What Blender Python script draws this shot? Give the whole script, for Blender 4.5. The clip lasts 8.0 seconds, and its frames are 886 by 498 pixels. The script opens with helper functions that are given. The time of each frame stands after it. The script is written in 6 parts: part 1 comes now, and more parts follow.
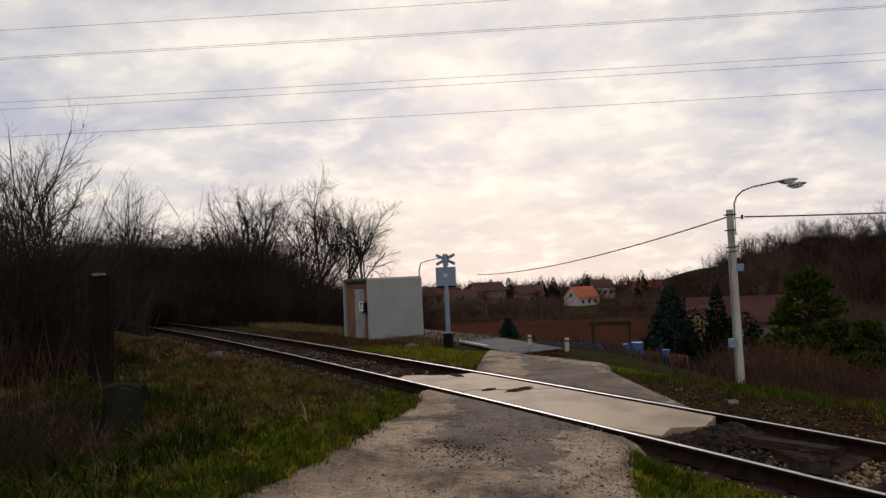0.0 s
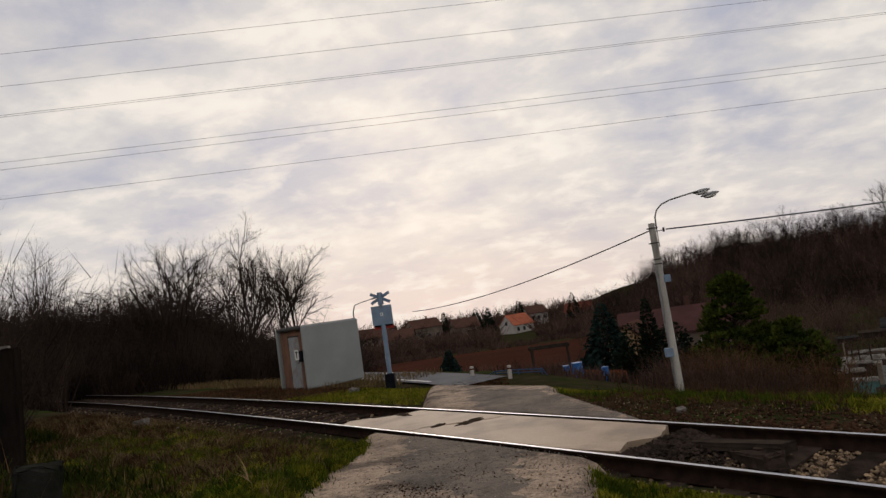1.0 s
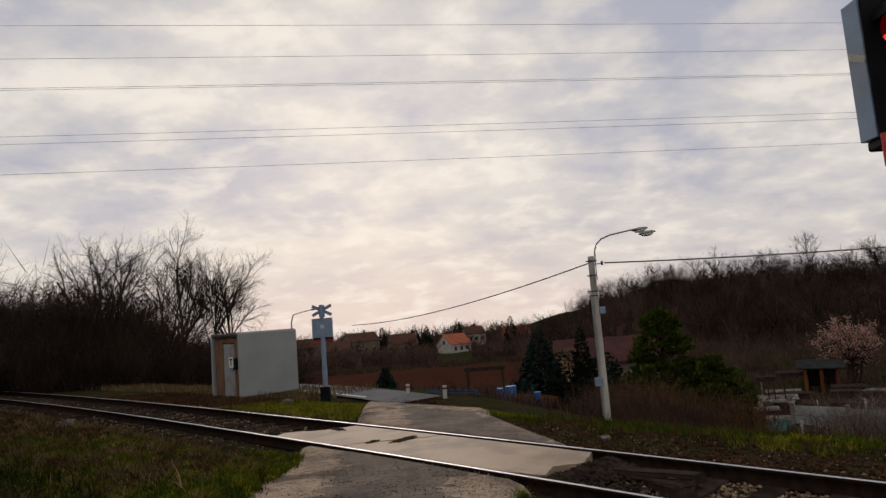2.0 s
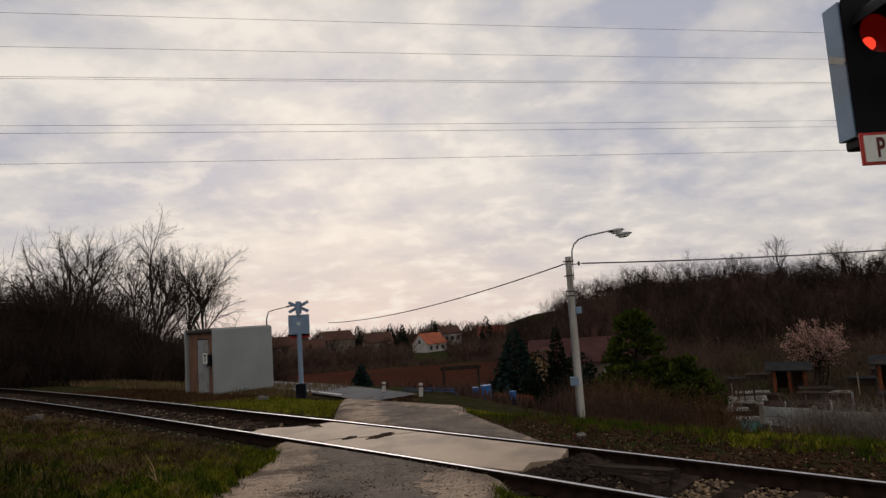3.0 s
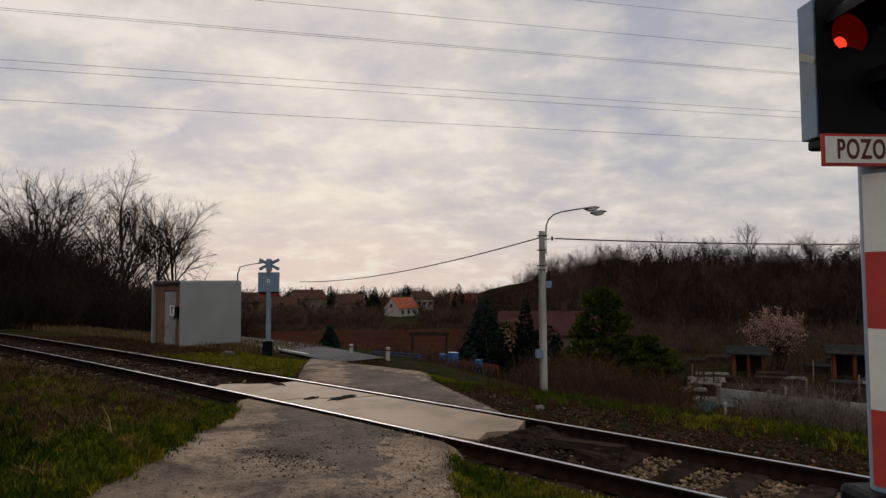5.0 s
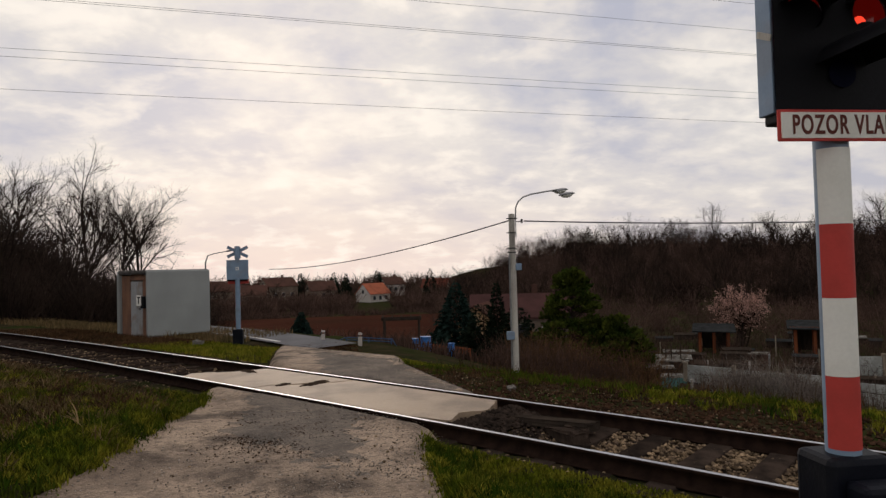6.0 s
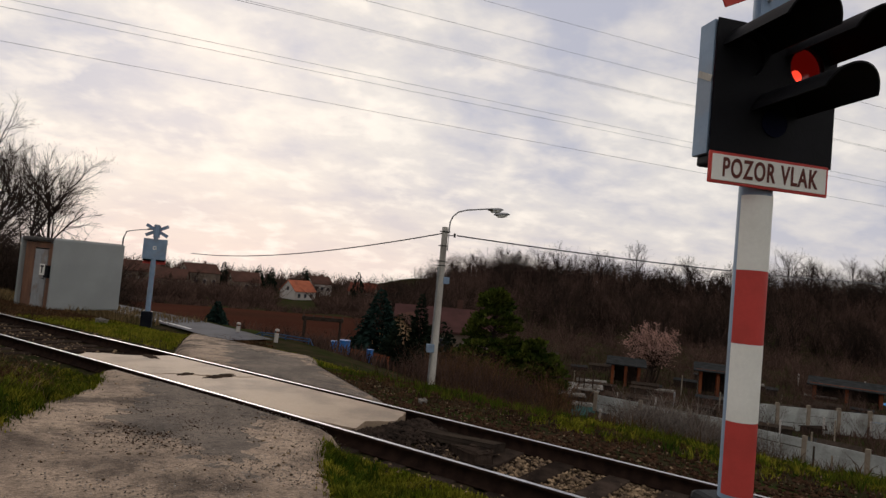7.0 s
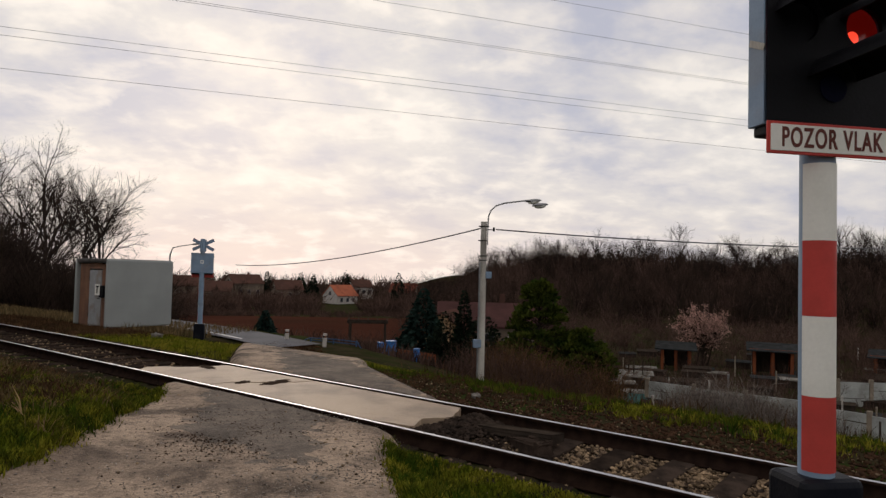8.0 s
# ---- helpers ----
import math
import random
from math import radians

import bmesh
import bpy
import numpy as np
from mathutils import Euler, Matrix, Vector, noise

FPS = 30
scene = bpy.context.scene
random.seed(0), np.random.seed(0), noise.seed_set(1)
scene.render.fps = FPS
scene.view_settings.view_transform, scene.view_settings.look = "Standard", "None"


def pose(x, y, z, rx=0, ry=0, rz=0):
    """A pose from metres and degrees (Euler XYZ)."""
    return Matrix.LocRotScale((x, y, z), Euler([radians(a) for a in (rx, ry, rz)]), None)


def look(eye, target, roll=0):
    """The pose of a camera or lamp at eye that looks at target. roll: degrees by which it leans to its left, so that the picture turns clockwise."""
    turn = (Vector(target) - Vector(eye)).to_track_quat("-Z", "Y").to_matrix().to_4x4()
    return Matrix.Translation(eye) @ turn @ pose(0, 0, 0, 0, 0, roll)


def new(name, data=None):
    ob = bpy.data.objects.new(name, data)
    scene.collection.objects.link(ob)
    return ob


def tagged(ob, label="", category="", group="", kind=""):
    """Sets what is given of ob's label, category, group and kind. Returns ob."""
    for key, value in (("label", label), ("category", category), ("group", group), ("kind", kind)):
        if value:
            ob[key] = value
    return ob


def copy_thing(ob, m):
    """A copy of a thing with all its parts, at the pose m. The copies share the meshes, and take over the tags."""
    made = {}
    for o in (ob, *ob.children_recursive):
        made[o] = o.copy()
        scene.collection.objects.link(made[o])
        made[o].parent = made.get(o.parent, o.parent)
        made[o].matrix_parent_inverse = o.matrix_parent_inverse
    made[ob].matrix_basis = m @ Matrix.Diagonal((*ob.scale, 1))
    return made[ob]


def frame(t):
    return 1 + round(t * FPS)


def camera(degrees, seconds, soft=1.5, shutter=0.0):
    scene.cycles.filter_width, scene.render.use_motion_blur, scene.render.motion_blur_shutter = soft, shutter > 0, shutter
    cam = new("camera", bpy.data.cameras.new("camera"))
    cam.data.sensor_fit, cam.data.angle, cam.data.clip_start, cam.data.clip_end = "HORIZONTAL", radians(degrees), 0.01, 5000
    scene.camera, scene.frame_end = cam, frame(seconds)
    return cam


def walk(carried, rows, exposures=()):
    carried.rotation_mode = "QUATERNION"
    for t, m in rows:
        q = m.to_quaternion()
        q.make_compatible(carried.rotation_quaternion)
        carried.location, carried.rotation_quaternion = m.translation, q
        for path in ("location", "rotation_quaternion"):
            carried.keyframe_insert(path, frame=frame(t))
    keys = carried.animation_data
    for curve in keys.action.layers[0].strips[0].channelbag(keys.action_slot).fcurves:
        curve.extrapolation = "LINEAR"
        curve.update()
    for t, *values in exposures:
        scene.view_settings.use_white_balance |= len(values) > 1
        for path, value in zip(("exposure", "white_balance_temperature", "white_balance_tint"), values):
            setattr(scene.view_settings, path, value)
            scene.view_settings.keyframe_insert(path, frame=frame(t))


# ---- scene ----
cam = camera(69.04, 8.0, soft=1.4)
PATH = [
    (0, 0.186, 0.001, 1.842, 92.57, 2.62, 0.44),
    (0.5, 0.119, 0.105, 1.761, 93.20, 7.56, -6.15),
    (1, 0.121, 0.237, 1.776, 95.40, 8.23, -5.39),
    (1.5, 0.026, -0.032, 1.838, 94.94, 3.83, -7.43),
    (2, 0.030, -0.053, 1.839, 96.27, 4.48, -10.81),
    (2.2, 0.012, -0.067, 1.837, 96.88, 4.75, -10.67),
    (3.3, -0.026, -0.055, 1.797, 95.89, 3.57, -13.45),
    (3.5, 0.055, -0.056, 1.821, 96.78, 3.35, -12.42),
    (4, 0.081, -0.040, 1.859, 98.85, 3.05, -15.75),
    (4.5, -0.044, -0.145, 1.867, 95.96, 0.93, -16.57),
    (4.7, 0.056, -0.063, 1.848, 93.13, 1.01, -14.56),
    (5.8, 0.054, -0.077, 1.819, 93.11, -1.64, -19.33),
    (6, 0.065, -0.081, 1.809, 91.59, 1.47, -17.85),
    (6.5, 0.156, 0.004, 1.820, 92.17, 0.91, -23.03),
    (7, 0.175, 0.031, 1.792, 92.66, -5.25, -24.09),
    (7.5, 0.126, 0.063, 1.750, 92.09, -5.36, -21.61),
    (8, 0.090, 0.053, 1.771, 92.15, -1.51, -20.59),
]
EXPOSURES = [(0, 0.0), (0.5, -0.1), (1.0, -0.17), (2.0, -0.24), (3.5, -0.28), (4.0, -0.34), (4.5, -0.44), (5.8, -0.12), (6.5, -0.03), (8.0, -0.03)]
walk(cam, [(r[0], pose(*r[1:])) for r in PATH], EXPOSURES)

# ---- sky, sun, exposure ----
world = bpy.data.worlds.new("sky")
scene.world = world
world.use_nodes = True


def sky_world():
    nt = world.node_tree
    nt.nodes.clear()
    N, L = nt.nodes.new, nt.links.new

    def math_node(op, a, b=None, c=None):
        n = N("ShaderNodeMath")
        n.operation = op
        for i, v in enumerate((a, b, c)):
            if v is None:
                continue
            if isinstance(v, (int, float)):
                n.inputs[i].default_value = v
            else:
                L(v, n.inputs[i])
        return n.outputs[0]

    def mix(fac, a, b, kind="MIX"):
        n = N("ShaderNodeMix")
        n.data_type, n.blend_type = "RGBA", kind
        for sock, v in ((n.inputs[0], fac), (n.inputs[6], a), (n.inputs[7], b)):
            if isinstance(v, (int, float)):
                sock.default_value = v
            elif isinstance(v, tuple):
                sock.default_value = (*v, 1)
            else:
                L(v, sock)
        return n.outputs[2]

    co = N("ShaderNodeTexCoord").outputs["Generated"]
    sep = N("ShaderNodeSeparateXYZ")
    L(co, sep.inputs[0])
    x, y, z = sep.outputs
    up = math_node("ADD", math_node("MAXIMUM", z, 0.0), 0.30)
    comb = N("ShaderNodeCombineXYZ")
    L(math_node("DIVIDE", x, up), comb.inputs[0])
    L(math_node("DIVIDE", y, up), comb.inputs[1])

    def clouds(scale, detail, rough, off, distort=0.3):
        mp = N("ShaderNodeMapping")
        L(comb.outputs[0], mp.inputs[0])
        mp.inputs["Location"].default_value = off
        mp.inputs["Rotation"].default_value = (0, 0, 0.35)
        mp.inputs["Scale"].default_value = (0.95, 1.05, 1)
        n = N("ShaderNodeTexNoise")
        L(mp.outputs[0], n.inputs["Vector"])
        n.inputs["Scale"].default_value = scale
        n.inputs["Detail"].default_value = detail
        n.inputs["Roughness"].default_value = rough
        n.inputs["Distortion"].default_value = distort
        return n.outputs[0]

    big = clouds(1.9, 2.0, 0.5, (3.1, 1.7, 0), 0.1)
    fine = clouds(5.2, 5.0, 0.55, (7.3, 2.2, 0), 0.15)
    cells = clouds(12.0, 4.0, 0.6, (1.4, 6.1, 0), 0.0)
    cover = math_node("ADD", math_node("ADD", math_node("MULTIPLY", big, 0.49), math_node("MULTIPLY", fine, 0.38)), math_node("MULTIPLY", cells, 0.13))
    ramp = N("ShaderNodeValToRGB")
    L(cover, ramp.inputs[0])
    el = ramp.color_ramp.elements
    el[0].position, el[0].color = 0.40, (0.52, 0.522, 0.61, 1)
    el[1].position, el[1].color = 0.61, (1.0, 0.925, 0.84, 1)
    e = el.new(0.47)
    e.color = (0.675, 0.645, 0.665, 1)
    e = el.new(0.54)
    e.color = (0.80, 0.75, 0.715, 1)
    nis = N("ShaderNodeTexSky")
    nis.sky_type, nis.sun_disc = "NISHITA", False
    nis.sun_elevation, nis.sun_rotation = SUN_EL, SUN_AZ
    clear = mix(1.0, nis.outputs[0], (0.1, 0.1, 0.1), "MULTIPLY")
    col = mix(0.9, clear, ramp.outputs[0])
    # warm band low over the horizon on the side of the sun
    low = math_node("POWER", math_node("SUBTRACT", 1.0, math_node("MINIMUM", math_node("MAXIMUM", z, 0.0), 1.0)), 9.0)
    side = math_node("MULTIPLY_ADD", math_node("ADD", math_node("MULTIPLY", x, math.sin(SUN_AZ)), math_node("MULTIPLY", y, math.cos(SUN_AZ))), 0.5, 0.5)
    warm = math_node("MULTIPLY", low, math_node("POWER", side, 16.0))
    haze = math_node("MULTIPLY", low, 0.55)
    col = mix(haze, col, (0.72, 0.655, 0.665))
    col = mix(math_node("MULTIPLY", warm, 0.72), col, (1.0, 0.80, 0.71))
    # thin bright gaps in the cloud where the sun stands behind it
    gap = math_node("MULTIPLY", math_node("POWER", side, 14.0), math_node("SMOOTH_MIN", math_node("MAXIMUM", math_node("MULTIPLY_ADD", fine, 6.5, -3.3), 0.0), 1.0, 0.2))
    col = mix(math_node("MULTIPLY", gap, 0.75), col, (1.14, 1.02, 0.90))
    bg = N("ShaderNodeBackground")
    L(col, bg.inputs[0])
    bg.inputs[1].default_value = SKY_STRENGTH
    out = N("ShaderNodeOutputWorld")
    L(bg.outputs[0], out.inputs[0])


SUN_EL, SUN_AZ, SKY_STRENGTH = radians(17), radians(3), 1.0
sky_world()
sun = new("sun", bpy.data.lights.new("sun", "SUN"))
sun.data.energy, sun.data.angle, sun.data.color = 0.5, radians(25), (1.0, 0.86, 0.74)
sun.matrix_world = look((60 * math.sin(SUN_AZ), 60 * math.cos(SUN_AZ), 60 * math.tan(SUN_EL)), (0, 0, 0))


# ---- materials ----
def material(name, a, b, scale=6.0, rough=0.8, bump=0.3, metal=0.0, fine=60.0, island=0.0, stain=None, stain_scale=0.6, stain_amount=0.5, bump_dist=0.01, spec=0.15, streak=1.0, lo=0.35, hi=0.65, gain=0.6):
    """Two colours mixed by noise at two scales, stains of a third colour, and a fine bump."""
    m = bpy.data.materials.new(name)
    m.use_nodes = True
    nt = m.node_tree
    N, L = nt.nodes.new, nt.links.new
    bsdf = nt.nodes["Principled BSDF"]
    co = N("ShaderNodeTexCoord").outputs["Object"]
    mp = N("ShaderNodeMapping")
    L(co, mp.inputs[0])
    mp.inputs["Scale"].default_value = (1, 1, streak)

    def nz(s, d=4.0):
        n = N("ShaderNodeTexNoise")
        L(mp.outputs[0], n.inputs["Vector"])
        n.inputs["Scale"].default_value, n.inputs["Detail"].default_value = s, d
        return n.outputs[0]

    def ramp(v, p, q):
        r = N("ShaderNodeMapRange")
        L(v, r.inputs[0])
        r.inputs[1].default_value, r.inputs[2].default_value = p, q
        return r.outputs[0]

    def mix(f, c, d):
        n = N("ShaderNodeMix")
        n.data_type = "RGBA"
        L(f, n.inputs[0])
        for sock, v in ((n.inputs[6], c), (n.inputs[7], d)):
            if isinstance(v, tuple):
                sock.default_value = (*v, 1)
            else:
                L(v, sock)
        return n.outputs[2]

    col = mix(ramp(nz(scale), lo, hi), a, b)
    if stain:
        f = ramp(nz(stain_scale, 5.0), 0.5, 0.62)
        g = N("ShaderNodeMath")
        g.operation = "MULTIPLY"
        L(f, g.inputs[0])
        g.inputs[1].default_value = stain_amount
        col = mix(g.outputs[0], col, stain)
    grain = nz(fine, 3.0)
    hsv = N("ShaderNodeHueSaturation")
    L(col, hsv.inputs["Color"])
    vv = N("ShaderNodeMath")
    vv.operation = "MULTIPLY_ADD"
    L(grain, vv.inputs[0])
    vv.inputs[1].default_value, vv.inputs[2].default_value = gain, 1 - gain / 2
    val = vv.outputs[0]
    if island:
        gi = N("ShaderNodeNewGeometry").outputs["Random Per Island"]
        oi = N("ShaderNodeObjectInfo").outputs["Random"]
        ad = N("ShaderNodeMath")
        ad.operation = "ADD"
        L(gi, ad.inputs[0])
        L(oi, ad.inputs[1])
        fr = N("ShaderNodeMath")
        fr.operation = "FRACT"
        L(ad.outputs[0], fr.inputs[0])
        w = N("ShaderNodeMath")
        w.operation = "MULTIPLY_ADD"
        L(fr.outputs[0], w.inputs[0])
        w.inputs[1].default_value, w.inputs[2].default_value = 2 * island, 1 - island
        mm = N("ShaderNodeMath")
        mm.operation = "MULTIPLY"
        L(val, mm.inputs[0])
        L(w.outputs[0], mm.inputs[1])
        val = mm.outputs[0]
    L(val, hsv.inputs["Value"])
    L(hsv.outputs[0], bsdf.inputs["Base Color"])
    bsdf.inputs["Roughness"].default_value = rough
    bsdf.inputs["Metallic"].default_value = metal
    bsdf.inputs["Specular IOR Level"].default_value = spec
    if bump:
        b_ = N("ShaderNodeBump")
        b_.inputs["Strength"].default_value, b_.inputs["Distance"].default_value = bump, bump_dist
        L(grain, b_.inputs["Height"])
        L(b_.outputs[0], bsdf.inputs["Normal"])
    return m


def gravel_material(name, pale, mid, dark, stone):
    """Trodden gravel: packed stones of a given size, worn pale tracks and dark damp earth between them."""
    m = bpy.data.materials.new(name)
    m.use_nodes = True
    nt = m.node_tree
    N, L = nt.nodes.new, nt.links.new
    bsdf = nt.nodes["Principled BSDF"]
    co = N("ShaderNodeTexCoord").outputs["Object"]

    def noise(scale, detail, rough=0.55):
        n = N("ShaderNodeTexNoise")
        L(co, n.inputs["Vector"])
        n.inputs["Scale"].default_value, n.inputs["Detail"].default_value, n.inputs["Roughness"].default_value = scale, detail, rough
        return n.outputs[0]

    def span(v, lo, hi, a=0.0, b=1.0):
        r = N("ShaderNodeMapRange")
        L(v, r.inputs[0])
        for i, x in enumerate((lo, hi, a, b)):
            r.inputs[i + 1].default_value = x
        return r.outputs[0]

    def mix(f, a, b):
        n = N("ShaderNodeMix")
        n.data_type = "RGBA"
        L(f, n.inputs[0])
        for sock, v in ((n.inputs[6], a), (n.inputs[7], b)):
            if isinstance(v, tuple):
                sock.default_value = (*v, 1)
            else:
                L(v, sock)
        return n.outputs[2]

    vor = N("ShaderNodeTexVoronoi")
    L(co, vor.inputs["Vector"])
    vor.inputs["Scale"].default_value = 0.6 / stone
    sep = N("ShaderNodeSeparateColor")
    L(vor.outputs["Color"], sep.inputs[0])
    col = mix(span(noise(1.1, 6.0, 0.62), 0.40, 0.60), pale, mid)
    col = mix(span(noise(0.55, 7.0, 0.7), 0.52, 0.60, 0.0, 0.85), col, dark)
    col = mix(span(noise(3.2, 6.0, 0.65), 0.50, 0.64, 0.0, 0.65), col, mid)
    col = mix(span(noise(9.0, 5.0, 0.7), 0.53, 0.66, 0.0, 0.6), col, dark)
    hsv = N("ShaderNodeHueSaturation")
    L(col, hsv.inputs["Color"])
    val = N("ShaderNodeMath")
    val.operation = "MULTIPLY"
    L(span(sep.outputs[0], 0, 1, 0.72, 1.25), val.inputs[0])
    L(span(noise(140.0, 3.0), 0.3, 0.7, 0.75, 1.25), val.inputs[1])
    L(val.outputs[0], hsv.inputs["Value"])
    L(hsv.outputs[0], bsdf.inputs["Base Color"])
    bsdf.inputs["Roughness"].default_value, bsdf.inputs["Specular IOR Level"].default_value = 0.85, 0.08
    hgt = N("ShaderNodeMath")
    hgt.operation = "MULTIPLY_ADD"
    L(span(vor.outputs["Distance"], 0.0, 0.7, 1.0, 0.0), hgt.inputs[0])
    hgt.inputs[1].default_value = 0.5
    L(noise(18.0, 4.0), hgt.inputs[2])
    b = N("ShaderNodeBump")
    b.inputs["Strength"].default_value, b.inputs["Distance"].default_value = 0.8, stone * 1.2
    L(hgt.outputs[0], b.inputs["Height"])
    L(b.outputs[0], bsdf.inputs["Normal"])
    return m


def glow(name, colour, strength):
    m = bpy.data.materials.new(name)
    m.use_nodes = True
    b = m.node_tree.nodes["Principled BSDF"]
    b.inputs["Base Color"].default_value = (*[c * 0.12 for c in colour], 1)
    b.inputs["Emission Color"].default_value = (*colour, 1)
    b.inputs["Emission Strength"].default_value = strength
    b.inputs["Roughness"].default_value = 0.15
    return m


M_SOIL = material("soil", (0.022, 0.024, 0.010), (0.045, 0.034, 0.02), 1.3, 0.95, 0.6, fine=25, stain=(0.028, 0.040, 0.010), stain_scale=0.35, stain_amount=0.8, bump_dist=0.03, spec=0.0)
M_GRASS = material("grass_blades", (0.026, 0.054, 0.005), (0.080, 0.086, 0.011), 2.2, 0.85, 0, island=0.5, spec=0.0)
M_MOSS = material("mossy_grass_blades", (0.090, 0.112, 0.008), (0.225, 0.195, 0.024), 2.6, 0.9, 0, island=0.55, spec=0.0)
M_VERGE = material("dark_verge_grass", (0.010, 0.017, 0.004), (0.048, 0.056, 0.009), 1.8, 0.9, 0, island=0.5, spec=0.0)
M_DEAD = material("dead_brown_grass", (0.105, 0.057, 0.028), (0.036, 0.022, 0.013), 2.4, 0.95, 0, island=0.5, spec=0.0)
M_PALETWIG = material("pale_bare_twigs", (0.17, 0.145, 0.125), (0.085, 0.065, 0.052), 0.7, 0.95, 0, island=0.5, spec=0.0)
M_DRY = material("dry_grass_blades", (0.20, 0.135, 0.065), (0.10, 0.075, 0.035), 0.7, 0.9, 0, island=0.4, spec=0.0)
M_PATH = gravel_material("compacted_gravel", (0.38, 0.285, 0.205), (0.185, 0.138, 0.102), (0.060, 0.044, 0.033), 0.011)
M_ASPHALT = material("asphalt", (0.095, 0.095, 0.105), (0.13, 0.128, 0.135), 0.8, 0.85, 0.5, fine=90, stain=(0.07, 0.068, 0.068), spec=0.1)
M_LINE = material("road_paint", (0.62, 0.62, 0.60), (0.5, 0.5, 0.48), 3, 0.7, 0.2)
M_SLAB = material("crossing_concrete", (0.40, 0.30, 0.205), (0.31, 0.23, 0.16), 0.9, 0.55, 0.5, fine=45, gain=0.5, stain=(0.20, 0.15, 0.105), stain_scale=0.9, stain_amount=0.7, bump_dist=0.006, spec=0.15)
M_RAIL = material("rusty_rail_steel", (0.016, 0.010, 0.008), (0.03, 0.018, 0.013), 9, 0.75, 0.5, metal=0.2, fine=120, spec=0.0)
M_RAILTOP = material("polished_rail_head", (0.52, 0.53, 0.56), (0.42, 0.42, 0.45), 2, 0.28, 0.05, metal=1.0, fine=150)
M_SLEEPER = material("tarred_sleeper_wood", (0.022, 0.017, 0.014), (0.05, 0.036, 0.028), 5, 0.85, 0.8, fine=55, island=0.3, streak=0.4, spec=0.0)
M_BALLAST = material("ballast_stone", (0.27, 0.19, 0.115), (0.085, 0.060, 0.042), 9, 0.85, 0.5, fine=70, island=0.65, spec=0.0)
M_GRIT = material("lane_grit", (0.30, 0.26, 0.22), (0.12, 0.10, 0.085), 5, 0.85, 0.3, island=0.6, spec=0.0)
M_LITTER = material("brown_leaf_litter", (0.058, 0.031, 0.018), (0.033, 0.02, 0.013), 4, 0.95, 0.3, island=0.5, spec=0.0)
M_BED = material("ballast_bed", (0.030, 0.022, 0.017), (0.06, 0.042, 0.03), 6, 0.95, 0.9, fine=40, bump_dist=0.03, spec=0.0)
M_RENDER = material("grey_render", (0.315, 0.33, 0.32), (0.26, 0.275, 0.265), 0.9, 0.85, 0.4, fine=90, stain=(0.28, 0.29, 0.285), stain_scale=0.7, stain_amount=0.5, bump_dist=0.004)
M_BROWNWALL = material("rusty_brown_boarding", (0.24, 0.125, 0.075), (0.15, 0.085, 0.06), 4, 0.85, 0.5, fine=50, streak=0.3)
M_DOOR = material("grey_steel_door", (0.33, 0.34, 0.34), (0.27, 0.27, 0.265), 3, 0.55, 0.2, fine=70, stain=(0.2, 0.13, 0.09), stain_scale=2.5, stain_amount=0.5)
M_ROOFFELT = material("roofing_felt", (0.07, 0.065, 0.06), (0.11, 0.10, 0.095), 3, 0.9, 0.5)
M_BLACK = material("black_paint", (0.004, 0.004, 0.005), (0.006, 0.006, 0.008), 4, 0.6, 0.1, fine=80, spec=0.12)
M_FOOT = material("black_cable_box_paint", (0.004, 0.005, 0.009), (0.006, 0.007, 0.012), 5, 0.5, 0.2, fine=60, stain=(0.02, 0.02, 0.02), stain_scale=4, stain_amount=0.3, spec=0.1)
M_BLUEGREY = material("bluegrey_paint", (0.22, 0.30, 0.40), (0.18, 0.25, 0.34), 5, 0.55, 0.1, fine=60, gain=0.2, stain=(0.2, 0.21, 0.22), stain_scale=3, stain_amount=0.4)
M_RED = material("red_reflective_paint", (0.50, 0.060, 0.050), (0.44, 0.055, 0.045), 6, 0.55, 0.05, fine=70, gain=0.15, stain=(0.36, 0.05, 0.04), stain_scale=3, stain_amount=0.4)
M_WHITE = material("white_reflective_paint", (0.80, 0.79, 0.72), (0.74, 0.73, 0.67), 5, 0.55, 0.05, fine=60, gain=0.15, stain=(0.58, 0.57, 0.50), stain_scale=2.6, stain_amount=0.35)
M_TEXT = material("faded_dark_red_lettering", (0.10, 0.028, 0.02), (0.14, 0.045, 0.035), 9, 0.6, 0)
M_INK = material("black_lettering", (0.02, 0.02, 0.02), (0.03, 0.03, 0.03), 9, 0.6, 0)
M_CONCRETE = material("weathered_concrete", (0.50, 0.475, 0.42), (0.36, 0.335, 0.295), 3, 0.9, 0.6, fine=60, stain=(0.17, 0.155, 0.13), stain_scale=2.0, stain_amount=0.7, streak=0.25)
M_STEEL = material("dull_galvanised_steel", (0.30, 0.30, 0.30), (0.22, 0.22, 0.22), 6, 0.5, 0.1, metal=0.6)
M_DARKSTEEL = material("dark_iron", (0.05, 0.048, 0.046), (0.08, 0.07, 0.06), 6, 0.6, 0.2, metal=0.4)
M_WIRE = material("cable", (0.06, 0.055, 0.06), (0.08, 0.075, 0.08), 2, 0.7, 0)
M_BARK = material("bark", (0.022, 0.017, 0.014), (0.040, 0.030, 0.025), 5, 0.95, 0.5, fine=30, spec=0.0, streak=0.3)
M_TWIG = material("twigs", (0.022, 0.016, 0.013), (0.042, 0.029, 0.022), 0.5, 0.95, 0, island=0.4, spec=0.0)
